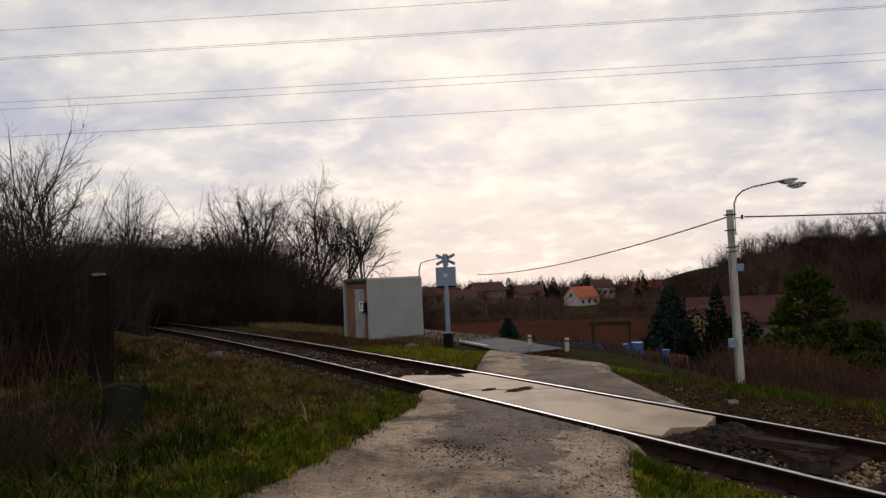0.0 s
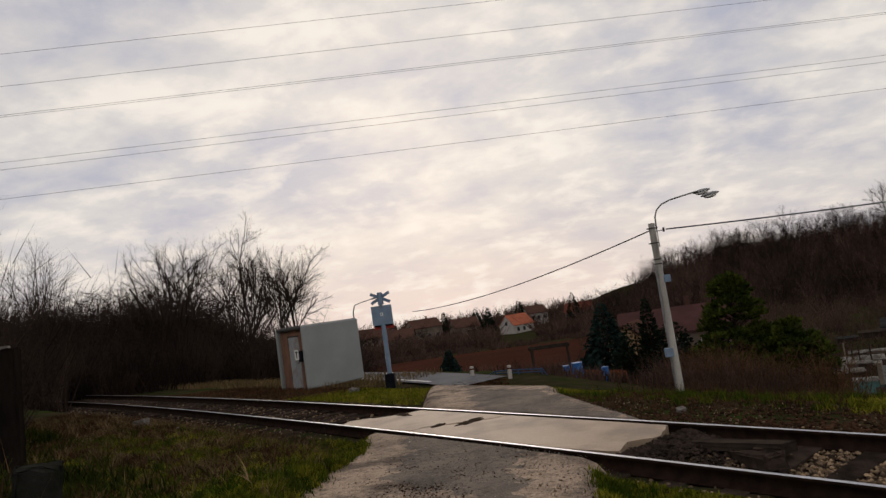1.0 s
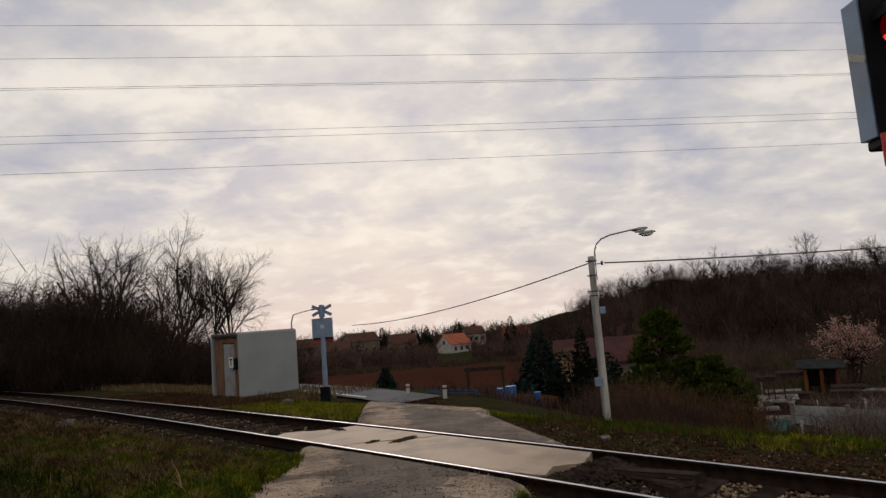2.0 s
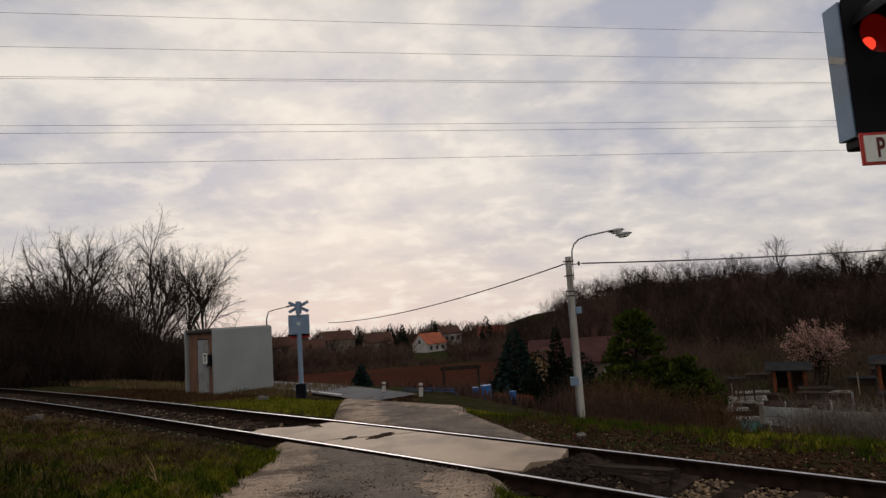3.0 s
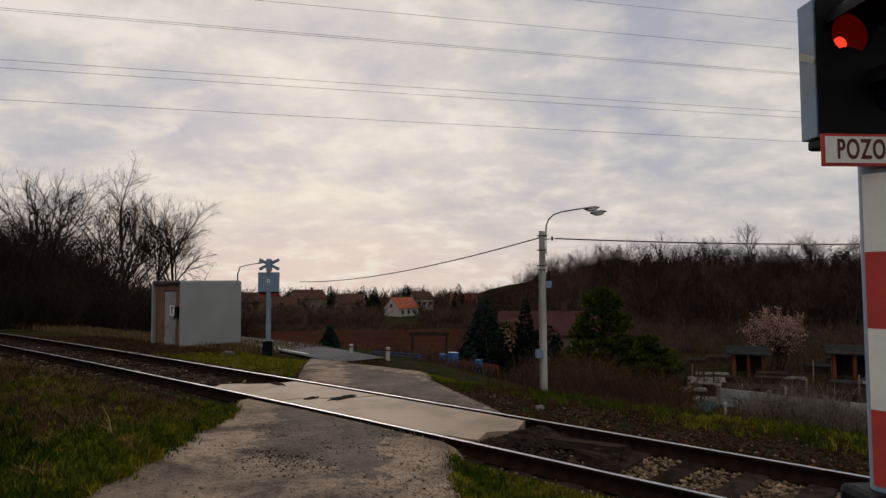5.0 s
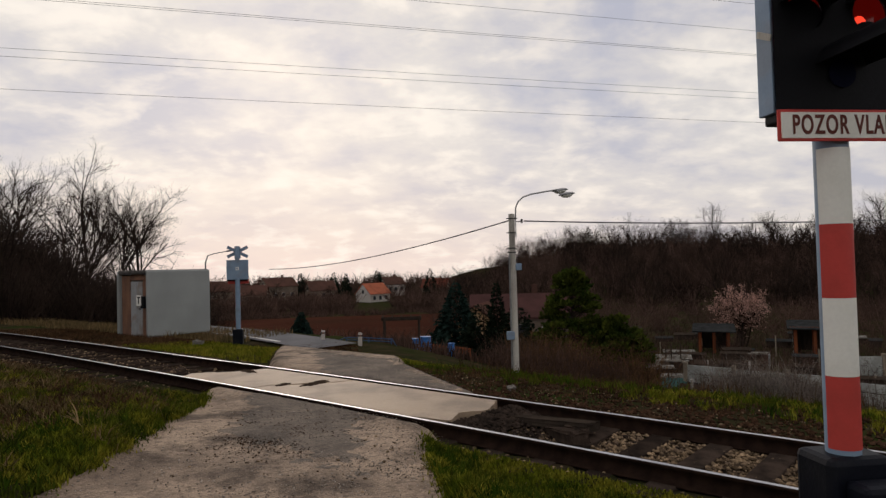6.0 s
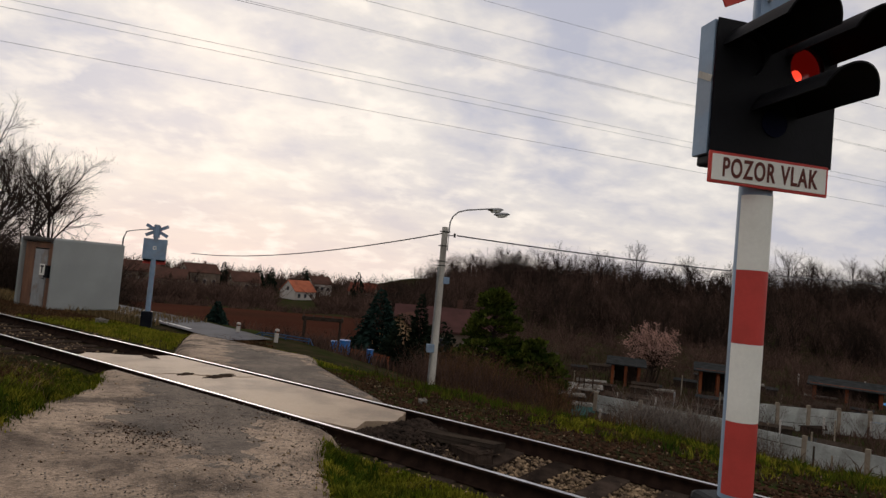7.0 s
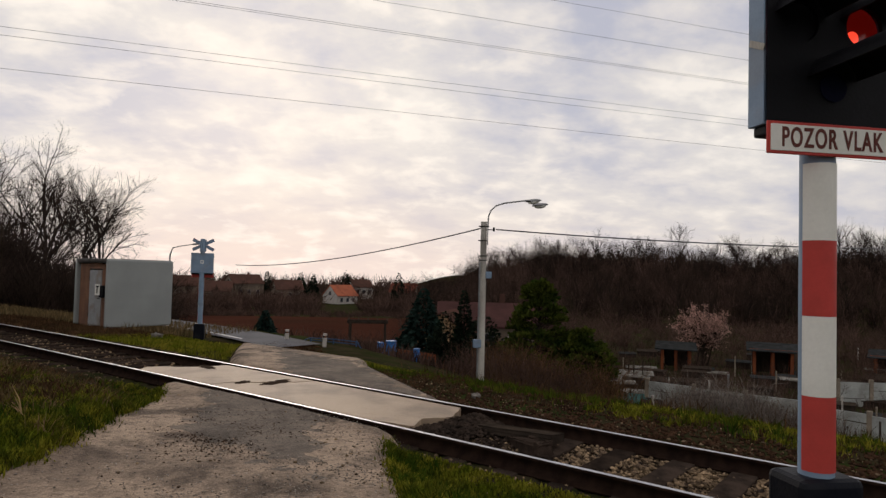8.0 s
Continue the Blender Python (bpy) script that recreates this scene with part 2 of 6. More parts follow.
M_BRUSH = material("brown_brush", (0.045, 0.029, 0.023), (0.095, 0.058, 0.044), 0.3, 0.95, 0, island=0.5, spec=0.0)
M_FIELD = material("rusty_brown_field", (0.045, 0.018, 0.012), (0.062, 0.025, 0.016), 0.08, 0.95, 0.6, fine=2.5, gain=0.9, stain=(0.04, 0.022, 0.014), stain_scale=0.03, stain_amount=0.6, bump_dist=0.2, spec=0.0)


# ---- helpers for meshes ----
def part(name, bm, mat, parent=None, label=""):
    """Links a bmesh as one mesh object, under a thing if one is given."""
    me = bpy.data.meshes.new(name)
    bm.normal_update()
    bm.to_mesh(me)
    bm.free()
    for m in mat if isinstance(mat, (list, tuple)) else [mat]:
        me.materials.append(m)
    ob = new(name, me)
    if parent:
        ob.parent = parent
    if label:
        ob["label"] = label
    return ob


def raw(name, verts, faces, mat, parent=None, smooth=False):
    me = bpy.data.meshes.new(name)
    v = np.asarray(verts, dtype=np.float32).reshape(-1, 3)
    f = np.asarray(faces, dtype=np.int32)
    me.vertices.add(len(v))
    me.vertices.foreach_set("co", v.ravel())
    k = f.shape[1]
    me.loops.add(f.size)
    me.loops.foreach_set("vertex_index", f.ravel())
    me.polygons.add(len(f))
    me.polygons.foreach_set("loop_start", np.arange(0, f.size, k, dtype=np.int32))
    if smooth:
        me.polygons.foreach_set("use_smooth", np.ones(len(f), dtype=bool))
    me.update(calc_edges=True)
    me.materials.append(mat)
    ob = new(name, me)
    if parent:
        ob.parent = parent
    return ob


def empty(name, m, label, category, group="", kind=""):
    ob = new(name)
    ob.matrix_basis = m
    return tagged(ob, label, category, group, kind)


def box(bm, size, at=(0, 0, 0), bevel=0.0, rot=None, mat_index=0):
    m = Matrix.Translation(at) @ (rot or Matrix()) @ Matrix.Diagonal((*size, 1))
    r = bmesh.ops.create_cube(bm, size=1, matrix=m)
    fs = {f for v in r["verts"] for f in v.link_faces}
    if bevel:
        es = {e for v in r["verts"] for e in v.link_edges}
        out = bmesh.ops.bevel(bm, geom=list(es), offset=bevel, segments=2, affect="EDGES", profile=0.5)
        fs = set(out["faces"]) | {f for f in fs if f.is_valid}
    for f in fs:
        if f.is_valid:
            f.material_index = mat_index
    return bm


def tube(bm, pts, radii, sides=8, cap=True, smooth=True):
    """A swept tube through pts."""
    rings = []
    pts = [Vector(p) for p in pts]
    for i, p in enumerate(pts):
        d = (pts[min(i + 1, len(pts) - 1)] - pts[max(i - 1, 0)]).normalized()
        q = d.to_track_quat("Z", "Y").to_matrix()
        r = radii[i] if isinstance(radii, (list, tuple)) else radii
        rings.append([bm.verts.new(p + q @ Vector((r * math.cos(a), r * math.sin(a), 0))) for a in [2 * math.pi * k / sides for k in range(sides)]])
    for a, b in zip(rings, rings[1:]):
        for k in range(sides):
            f = bm.faces.new((a[k], a[(k + 1) % sides], b[(k + 1) % sides], b[k]))
            f.smooth = smooth
    if cap:
        bm.faces.new([bm.verts.new(v.co) for v in rings[0][::-1]])
        bm.faces.new([bm.verts.new(v.co) for v in rings[-1]])
    return bm


def BM():
    return bmesh.new()


def smooth(a, b, x):
    t = np.clip((x - a) / (b - a), 0, 1)
    return t * t * (3 - 2 * t)


# ---- lie of the land ----
C0, TH0, CURVE = np.array((2.865, 7.66)), radians(31.5), radians(0.2)


def track(s):
    """The middle of the track, s metres along it, and its direction."""
    th = TH0 + CURVE * s
    x = C0[0] + (math.cos(th) - math.cos(TH0)) / CURVE
    y = C0[1] + (math.sin(th) - math.sin(TH0)) / CURVE
    return np.array((x, y)), np.array((-math.sin(th), math.cos(th)))


def track_sd(x, y):
    """Distance along the track, and across it (positive on the side of the valley)."""
    cx, cy = C0[0] - math.cos(TH0) / CURVE, C0[1] - math.sin(TH0) / CURVE
    dx, dy = x - cx, y - cy
    return (np.arctan2(dy, dx) - TH0) / CURVE, np.hypot(dx, dy) - 1 / CURVE


def wave(x, y, s, seed=0.0):
    return (np.sin(x * s + seed) * np.cos(y * s * 1.13 + 2.1 * seed) + 0.5 * np.sin(x * s * 2.3 + y * s * 1.9 + seed * 3.3) + 0.3 * np.cos(x * s * 4.1 - y * s * 4.7 + seed)) / 1.8


# the lane over the crossing: rows of (along across-axis d, left edge s, right edge s)
LANE_D = np.array([-9.6, -6.4, -5.1, -4.0, -1.7, -1.0, 1.0, 1.5, 3.0, 5.0, 7.6])
LANE_L = np.array([-3.6, -1.0, 0.1, 1.0, 3.6, 4.7, 5.6, 6.5, 8.3, 10.6, 15.0])
LANE_R = np.array([-9.2, -6.0, -4.6, -3.5, -1.0, -0.35, 0.5, 1.4, 4.0, 5.8, 7.4])


def lane_mask(s, d, soft=0.35):
    l, r = np.interp(d, LANE_D, LANE_L), np.interp(d, LANE_D, LANE_R)
    inside = smooth(-soft, soft, l - s) * smooth(-soft, soft, s - r)
    return inside * smooth(-9.7, -9.2, d) * smooth(4.6, 3.9, d)


RIDGE_AZ = [-180, -60, -20, 14, 18, 22, 26, 30, 40, 47, 52, 60, 80, 180]
RIDGE_Z = [4, 4, 0, -5, -6, -3, 0.5, 3.0, 2.5, 1.6, 3.6, 4, 4, 3]


ROAD = [(-14.0, 53.0, -1.05), (-9.0, 44.5, -0.95), (-5.0, 37.0, -0.86), (-1.9, 31.0, -0.80), (0.1, 27.2, -0.78), (1.5, 24.3, -0.82), (2.6, 22.2, -0.90)]


def road_near(x, y):
    """Distance to the middle of the road, and its height there."""
    best, bz = np.full(np.shape(x), 1e9), np.zeros(np.shape(x))
    for a, b in zip(ROAD, ROAD[1:]):
        ux, uy = b[0] - a[0], b[1] - a[1]
        n = math.hypot(ux, uy)
        ox, oy = a[0] - 1.2 * uy / n, a[1] + 1.2 * ux / n
        t = np.clip(((x - ox) * ux + (y - oy) * uy) / n ** 2, 0, 1)
        q = np.hypot(x - ox - t * ux, y - oy - t * uy)
        bz = np.where(q < best, a[2] + (b[2] - a[2]) * t, bz)
        best = np.minimum(q, best)
    return best, bz


def ground(x, y, sunk=True):
    x, y = np.asarray(x, float), np.asarray(y, float)
    s, d = track_sd(x, y)
    D, az = np.hypot(x, y), np.degrees(np.arctan2(x, y))
    near = -0.20 + 0.50 * smooth(-1.4, -3.3, d) + 0.05 * wave(x, y, 1.3) * smooth(-2, -3.5, d)
    lane_near = -0.010 + 0.26 * smooth(-1.2, -5.5, d)
    m = lane_mask(s, d)
    near = near * (1 - m) + lane_near * m
    left = -0.18 - 0.062 * np.clip(d - 1.5, 0, 9) - 0.26 * np.clip(d - 10.5, 0, 18)
    right = -0.22 - 0.16 * np.clip(d - 3.0, 0, 2) - 0.235 * np.clip(d - 5, 0, 20) - 0.01 * np.clip(d - 25, 0, 30)
    k = smooth(3, 15, s)
    far = left * k + right * (1 - k) + 0.06 * wave(x, y, 0.9, 2.0) * smooth(2, 5, d)
    lane_far = -0.012 - 0.035 * np.clip(d - 1, 0, 2.6) - 0.20 * np.clip(d - 3.6, 0, 9)
    far = far * (1 - m) + lane_far * m
    z = np.where(d < 0, near, far)
    # track bed
    bed = smooth(2.1, 1.3, np.abs(d)) * (1 - m)
    z = z * (1 - bed) - 0.17 * bed
    z = np.where(np.abs(d) < 0.80, np.minimum(z, -0.20), z)
    # valley floor, village slope and wooded hill
    valley = -5.3 - 4.2 * smooth(70, 190, D)
    t = smooth(30, 60, d)
    z = z * (1 - t) + valley * t
    q, rz = road_near(x, y)
    b = smooth(5.0, 2.2, q) * np.where(d > 2.5, 1.0, 0.0)
    z = z * (1 - b) + np.minimum(z, rz) * b
    b = smooth(2.6, 1.7, q)
    z = z * (1 - b) + np.minimum(z, rz - 0.03) * b
    ridge = np.interp(az, RIDGE_AZ, RIDGE_Z)
    z = z + (ridge - z) * smooth(95, 160, D) * smooth(17, 24, az)
    v = smooth(14, 20, az)
    z = z + (-6.0 - z) * smooth(190, 340, D) * (1 - v)
    z = z - 0.022 * np.clip(D - 330, 0, None) * (1 - smooth(16, 22, az))
    if sunk:
        z = z - 0.06 * np.where(lane_mask(s, d, 0.1) > 0.5, 1.0, 0.0)
    return z


def gz(x, y):
    return float(ground(x, y, False))


def build_ground():
    az = np.radians(np.concatenate([np.arange(-55, 75, 0.5), np.arange(75, 305, 4.0)]))
    rad = np.concatenate([[0.0], 0.6 * 1.034 ** np.arange(250)])
    A, Rr = np.meshgrid(az, rad, indexing="ij")
    X, Y = Rr * np.sin(A), Rr * np.cos(A)
    Z = ground(X, Y)
    na, nr = A.shape
    idx = np.arange(na * nr).reshape(na, nr)
    i2 = np.roll(idx, -1, 0)
    f = np.stack([idx[:, :-1], idx[:, 1:], i2[:, 1:], i2[:, :-1]], -1).reshape(-1, 4)
    ob = raw("ground", np.stack([X, Y, Z], -1), f, M_SOIL, smooth=True)
    tagged(ob, "rough grassy ground falling away to a garden valley", "ground", kind="structure")


build_ground()


def strip(name, mat, s_left, s_right, ds, dz, label, category, nx=26):
    """A sheet over the ground between two edges given by distance along the track, for each distance across it."""
    rows, verts = len(ds), []
    for d, a, b in zip(ds, s_left, s_right):
        for k in range(nx + 1):
            s = a + (b - a) * k / nx
            c, u = track(s)
            n = np.array((u[1], -u[0]))
            p = c + n * d
            wob = 0.10 * float(wave(p[0], p[1], 2.7, 1.0)) if k in (0, nx) else 0.0
            p = p + u * wob
            drop = -0.07 if k in (0, nx) else 0.012 * float(wave(p[0], p[1], 3.1, 4.0)) * min(1, max(0, abs(d) - 1.3))
            verts.append((p[0], p[1], gz(p[0], p[1]) + dz + drop))
    f = [(i * (nx + 1) + k, (i + 1) * (nx + 1) + k, (i + 1) * (nx + 1) + k + 1, i * (nx + 1) + k + 1) for i in range(rows - 1) for k in range(nx)]
    return tagged(raw(name, verts, f, mat, smooth=True), label, category, kind="structure")


def lane(name, d0, d1, label):
    ds = np.linspace(d0, d1, int((d1 - d0) / 0.12) + 1)
    strip(name, M_PATH, np.interp(ds, LANE_D, LANE_L), np.interp(ds, LANE_D, LANE_R), ds, 0.0, label, "lane")


lane("pavement_near", -9.4, -0.795, "worn gravel lane leading onto the railway crossing")
lane("pavement_far", 0.795, 4.2, "patched asphalt lane beyond the railway crossing")


def patch(name, d0, d1, in_l, in_r, label, seed):
    """A thin worn film of asphalt on the lane, breaking up towards its edges."""
    ds = np.arange(d0, d1 + 0.01, 0.05)
    nx, v = 70, []
    for i, d in enumerate(ds):
        l, r = np.interp(d, LANE_D, LANE_L) - in_l, np.interp(d, LANE_D, LANE_R) + in_r
        for k in range(nx + 1):
            t = k / nx
            s = l * (1 - t) + r * t
            c, u = track(s)
            p = c + np.array((u[1], -u[0])) * d
            depth = min(1.0, min(t, 1 - t) * 3.2, (abs(d0 if abs(d0) > abs(d1) else d1) - abs(d)) * 1.1)
            rough = 0.55 * float(wave(p[0], p[1], 4.3, seed)) + 0.5 * float(wave(p[0], p[1], 11.0, seed + 2.0)) + 0.35 * float(wave(p[0], p[1], 23.0, seed + 5.0))
            film = 0.007 * max(-1.6, min(1.0, 1.9 * depth - 0.75 + rough * 0.8))
            v.append((p[0], p[1], gz(p[0], p[1]) + 0.012 * float(wave(p[0], p[1], 3.1, 4.0)) * min(1, max(0, abs(d) - 1.3)) + film))
    n = nx + 1
    f = [(i * n + k, (i + 1) * n + k, (i + 1) * n + k + 1, i * n + k + 1) for i in range(len(ds) - 1) for k in range(nx)]
    tagged(raw(name, v, f, M_PATCH, smooth=True), label, "asphalt patch", kind="structure")


M_PATCH = gravel_material("smooth_dark_asphalt", (0.19, 0.152, 0.120), (0.115, 0.094, 0.076), (0.055, 0.046, 0.038), 0.007)
patch("pavement_patch_near", -3.0, -0.86, 0.9, 0.9, "dark smooth asphalt patch before the rails", 3)
patch("pavement_patch_far", 0.86, 3.4, 1.2, 0.1, "dark smooth asphalt patch behind the rails", 4)


def build_track():
    rail_profile = [(-0.075, -0.17), (0.075, -0.17), (0.072, -0.155), (0.012, -0.125), (0.010, -0.045), (0.034, -0.032), (0.035, -0.006), (0.028, 0.0), (-0.028, 0.0), (-0.035, -0.006), (-0.034, -0.032), (-0.010, -0.045), (-0.012, -0.125), (-0.072, -0.155)]
    ss = np.concatenate([np.arange(-30, 30, 0.75), np.arange(30, 90, 2.0)])
    for d in (-0.7525, 0.7525):
        v, f, mi = [], [], []
        n = len(rail_profile)
        for s in ss:
            c, u = track(s)
            nn = np.array((u[1], -u[0]))
            for a, z in rail_profile:
                p = c + nn * (d + a)
                v.append((p[0], p[1], z + 0.004 * max(0, s - 8)))
        for i in range(len(ss) - 1):
            for k in range(n):
                f.append((i * n + k, i * n + (k + 1) % n, (i + 1) * n + (k + 1) % n, (i + 1) * n + k))
                mi.append(1 if k == 7 else 0)
        ob = raw("rail", v, f, M_RAIL)
        ob.data.materials.append(M_RAILTOP)
        ob.data.polygons.foreach_set("material_index", mi)
        tagged(ob, "rusty railway rail with a polished running surface", "rail", "rails of the track", "structure")


build_track()


# ---- crossing slabs and sleepers ----
def on_track(s, d, z=0.0):
    c, u = track(s)
    p = c + np.array((u[1], -u[0])) * d
    return Vector((p[0], p[1], z)), math.atan2(-u[0], u[1])


def crossing_slab(outline, seed):
    rng = random.Random(seed)
    pts = []
    for (a, b), (c, e) in zip(outline, outline[1:] + outline[:1]):
        n = max(2, int(math.hypot(c - a, e - b) / 0.09))
        for k in range(n):
            t = k / n
            j = 0.0 if k == 0 else rng.uniform(-0.022, 0.022)
            pts.append((a + (c - a) * t + j, b + (e - b) * t + (0.0 if abs(b) > 0.6 and abs(e) > 0.6 else j)))
    bm = BM()
    top = [bm.verts.new(on_track(s_, d_, -0.012 - 0.004 * rng.random())[0]) for s_, d_ in pts]
    low = [bm.verts.new(v.co + Vector((0, 0, -0.16))) for v in top]
    bm.faces.new(top)
    for i in range(len(top)):
        j = (i + 1) % len(top)
        bm.faces.new((low[i], low[j], top[j], top[i]))
    bmesh.ops.recalc_face_normals(bm, faces=bm.faces[:])
    return tagged(part("crossing_slab", bm, M_SLAB), "pale worn concrete slab laid between the rails", "concrete slab", "slabs of the crossing", "structure")


crossing_slab([(-0.15, -0.55), (0.02, -0.20), (-0.18, 0.15), (0.05, 0.66), (2.95, 0.66), (3.05, 0.35), (3.30, 0.12), (3.42, -0.10), (3.72, -0.34), (3.80, -0.66), (0.35, -0.66)], 3)
crossing_slab([(2.99, 0.66), (5.3, 0.66), (5.55, 0.1), (6.1, -0.42), (5.9, -0.66), (3.84, -0.66), (3.78, -0.32), (3.52, -0.08), (3.34, 0.14), (3.10, 0.37)], 4)


def tar_break(seed, middle, reach, label):
    """A broken place in the slabs, filled with dark grit, its rim ragged."""
    rng = random.Random(seed)
    bm = BM()
    ring = []
    n = 26
    for k in range(n):
        a = 2 * math.pi * k / n
        r = rng.uniform(0.55, 1.1)
        ring.append(bm.verts.new(on_track(middle[0] + reach[0] * r * math.cos(a), middle[1] + reach[1] * r * math.sin(a) + 0.35 * reach[1] * math.cos(a), -0.007)[0]))
    low = [bm.verts.new(v.co + Vector((0, 0, -0.03))) for v in ring]
    bm.faces.new(ring)
    for k in range(n):
        j = (k + 1) % n
        bm.faces.new((low[k], low[j], ring[j], ring[k]))
    bmesh.ops.recalc_face_normals(bm, faces=bm.faces[:])
    tagged(part("slab_break", bm, M_BED), label, "broken slab", "breaks in the slabs", "structure")


tar_break(5, (3.25, 0.12), (0.16, 0.30), "dark grit-filled break across the pale slabs")
tar_break(6, (3.62, -0.22), (0.10, 0.16), "small dark break in the pale slabs")
tar_break(7, (5.35, 0.28), (0.35, 0.12), "dark crumbled edge of the pale slabs")


def build_sleepers():
    bm = BM()
    box(bm, (2.5, 0.25, 0.15), bevel=0.012)
    me = bpy.data.meshes.new("sleeper")
    bm.to_mesh(me)
    bm.free()
    me.materials.append(M_SLEEPER)
    rng = random.Random(5)
    ss = list(np.arange(-14.0, -0.3, 0.62)) + list(np.arange(6.6, 46, 0.62))
    for s in ss:
        p, a = on_track(s, rng.uniform(-0.03, 0.03), -0.235 + 0.004 * max(0, s - 8) + rng.uniform(-0.012, 0.008))
        ob = new("sleeper", me)
        ob.matrix_basis = Matrix.Translation(p) @ pose(0, 0, 0, 0, rng.uniform(-0.4, 0.4), math.degrees(a) + rng.uniform(-1.5, 1.5))
        tagged(ob, "dark tarred wooden sleeper under the rails", "sleeper", "sleepers of the track")


build_sleepers()


# ---- concrete kiosk ----
def build_kiosk():
    k = empty("kiosk", pose(-2.79, 23.84, -0.36, 0, 0, 40.2), "grey rendered concrete kiosk with a brown boarded door front", "kiosk")
    W, Dp, H = 2.55, 1.82, 2.3  # x along the plain wall, y along the door front
    bm = BM()
    box(bm, (W, 0.12, H), (W / 2, 0.06, H / 2), 0.05)
    part("side_wall", bm, M_RENDER, k, "smooth grey rendered wall")
    bm = BM()
    box(bm, (W, 0.12, H), (W / 2, Dp - 0.06, H / 2), 0.05)
    part("side_wall", bm, M_RENDER, k)
    bm = BM()
    box(bm, (0.12, Dp - 0.24, H - 0.1), (W - 0.06, Dp / 2, H / 2 - 0.05))
    part("back_wall", bm, M_RENDER, k)
    bm = BM()
    box(bm, (W + 0.02, Dp - 0.244, 0.1), (W / 2 - 0.01, Dp / 2, H - 0.03), 0.02)
    part("roof", bm, M_ROOFFELT, k, "dark felted flat roof")
    bm = BM()
    box(bm, (W - 0.3, Dp - 0.24, 0.08), (W / 2, Dp / 2, 0.04))
    part("floor_slab", bm, M_CONCRETE, k)
    x0 = 0.16
    for y, w in ((0.30, 0.36), (1.44, 0.52)):
        bm = BM()
        n = 3
        for i in range(n):
            box(bm, (0.05, w / n - 0.008, H - 0.2), (x0, y - w / 2 + (i + 0.5) * w / n, H / 2 - 0.06), 0.006)
        part("boarding", bm, M_BROWNWALL, k, "rust-brown weathered boarding")
    bm = BM()
    box(bm, (0.05, 0.70, 0.22), (x0 + 0.002, 0.83, H - 0.22), 0.005)
    part("lintel_board", bm, M_BROWNWALL, k)
    bm = BM()
    box(bm, (0.045, 0.66, 1.86), (x0 - 0.01, 0.83, 1.0), 0.01)
    box(bm, (0.012, 0.05, 1.80), (x0 - 0.037, 0.83, 1.0))
    door = part("door", bm, M_DOOR, k, "dented grey steel door with rust stains")
    bm = BM()
    box(bm, (0.04, 0.09, 0.03), (x0 - 0.05, 0.60, 0.98), 0.006)
    part("handle", bm, M_DARKSTEEL, door)
    for z in (0.35, 1.6):
        bm = BM()
        tube(bm, [(x0 - 0.04, 1.155, z), (x0 - 0.04, 1.155, z + 0.12)], 0.012, 6)
        part("hinge", bm, M_DARKSTEEL, door)
    # telephone box with its letter plate
    bm = BM()
    box(bm, (0.14, 0.22, 0.40), (x0 - 0.10, 0.30, 1.22), 0.01)
    part("telephone_box", bm, M_BLACK, k, "black telephone box")
    bm = BM()
    box(bm, (0.012, 0.26, 0.36), (x0 - 0.178, 0.48, 1.28), 0.003)
    plate = part("letter_plate", bm, M_WHITE, k, "white plate with a black letter T")
    bm = BM()
    box(bm, (0.006, 0.16, 0.05), (x0 - 0.186, 0.48, 1.385))
    box(bm, (0.006, 0.05, 0.20), (x0 - 0.186, 0.48, 1.262))
    part("letter", bm, M_INK, plate)
    bm = BM()
    box(bm, (0.10, Dp - 0.25, 0.05), (0.06, Dp / 2, H - 0.10), 0.01)
    part("roof_edge", bm, M_DARKSTEEL, k)


build_kiosk()


# ---- level-crossing signals ----
def text_mesh(body, size, depth):
    cu = bpy.data.curves.new("letters", "FONT")
    cu.body, cu.size, cu.extrude, cu.align_x, cu.align_y = body, size, depth, "CENTER", "CENTER"
    cu.offset = 0.0026
    cu.space_character = 1.16
    ob = bpy.data.objects.new("letters", cu)
    scene.collection.objects.link(ob)
    me = bpy.data.meshes.new_from_object(ob.evaluated_get(bpy.context.evaluated_depsgraph_get()))
    bpy.data.objects.remove(ob)
    bpy.data.curves.remove(cu)
    return me


LAMP_X, LAMP_Z, LAMP_R = 0.172, 2.653, 0.098
M_LENS = glow("red_signal_lens", (1.0, 0.022, 0.012), 0.045)
M_BULB = glow("red_signal_filament", (1.0, 0.055, 0.025), 1.3)
M_LENS_WHITE = material("dark_signal_lens", (0.004, 0.005, 0.014), (0.006, 0.007, 0.02), 3, 0.7, 0, spec=0.03)


def half_tube(bm, r0, r1, z0, z1, a0, a1, n=14, y_sign=-1):
    """A curved shell round the z axis from angle a0 to a1."""
    ring = []
    for r in (r0, r1):
        for z in (z0, z1):
            ring.append([bm.verts.new((r * math.sin(a), y_sign * r * math.cos(a), z)) for a in np.linspace(a0, a1, n)])
    i0, i1, o0, o1 = ring
    for k in range(n - 1):
        f = bm.faces.new((o0[k], o0[k + 1], o1[k + 1], o1[k]))
        f.smooth = True
        for q in ((i1, i0), (o1, i1), (i0, o0)):
            bm.faces.new([bm.verts.new(v.co) for v in (q[0][k], q[0][k + 1], q[1][k + 1], q[1][k])])
    for k in (0, n - 1):
        bm.faces.new([bm.verts.new(v.co) for v in (i0[k], o0[k], o1[k], i1[k])])


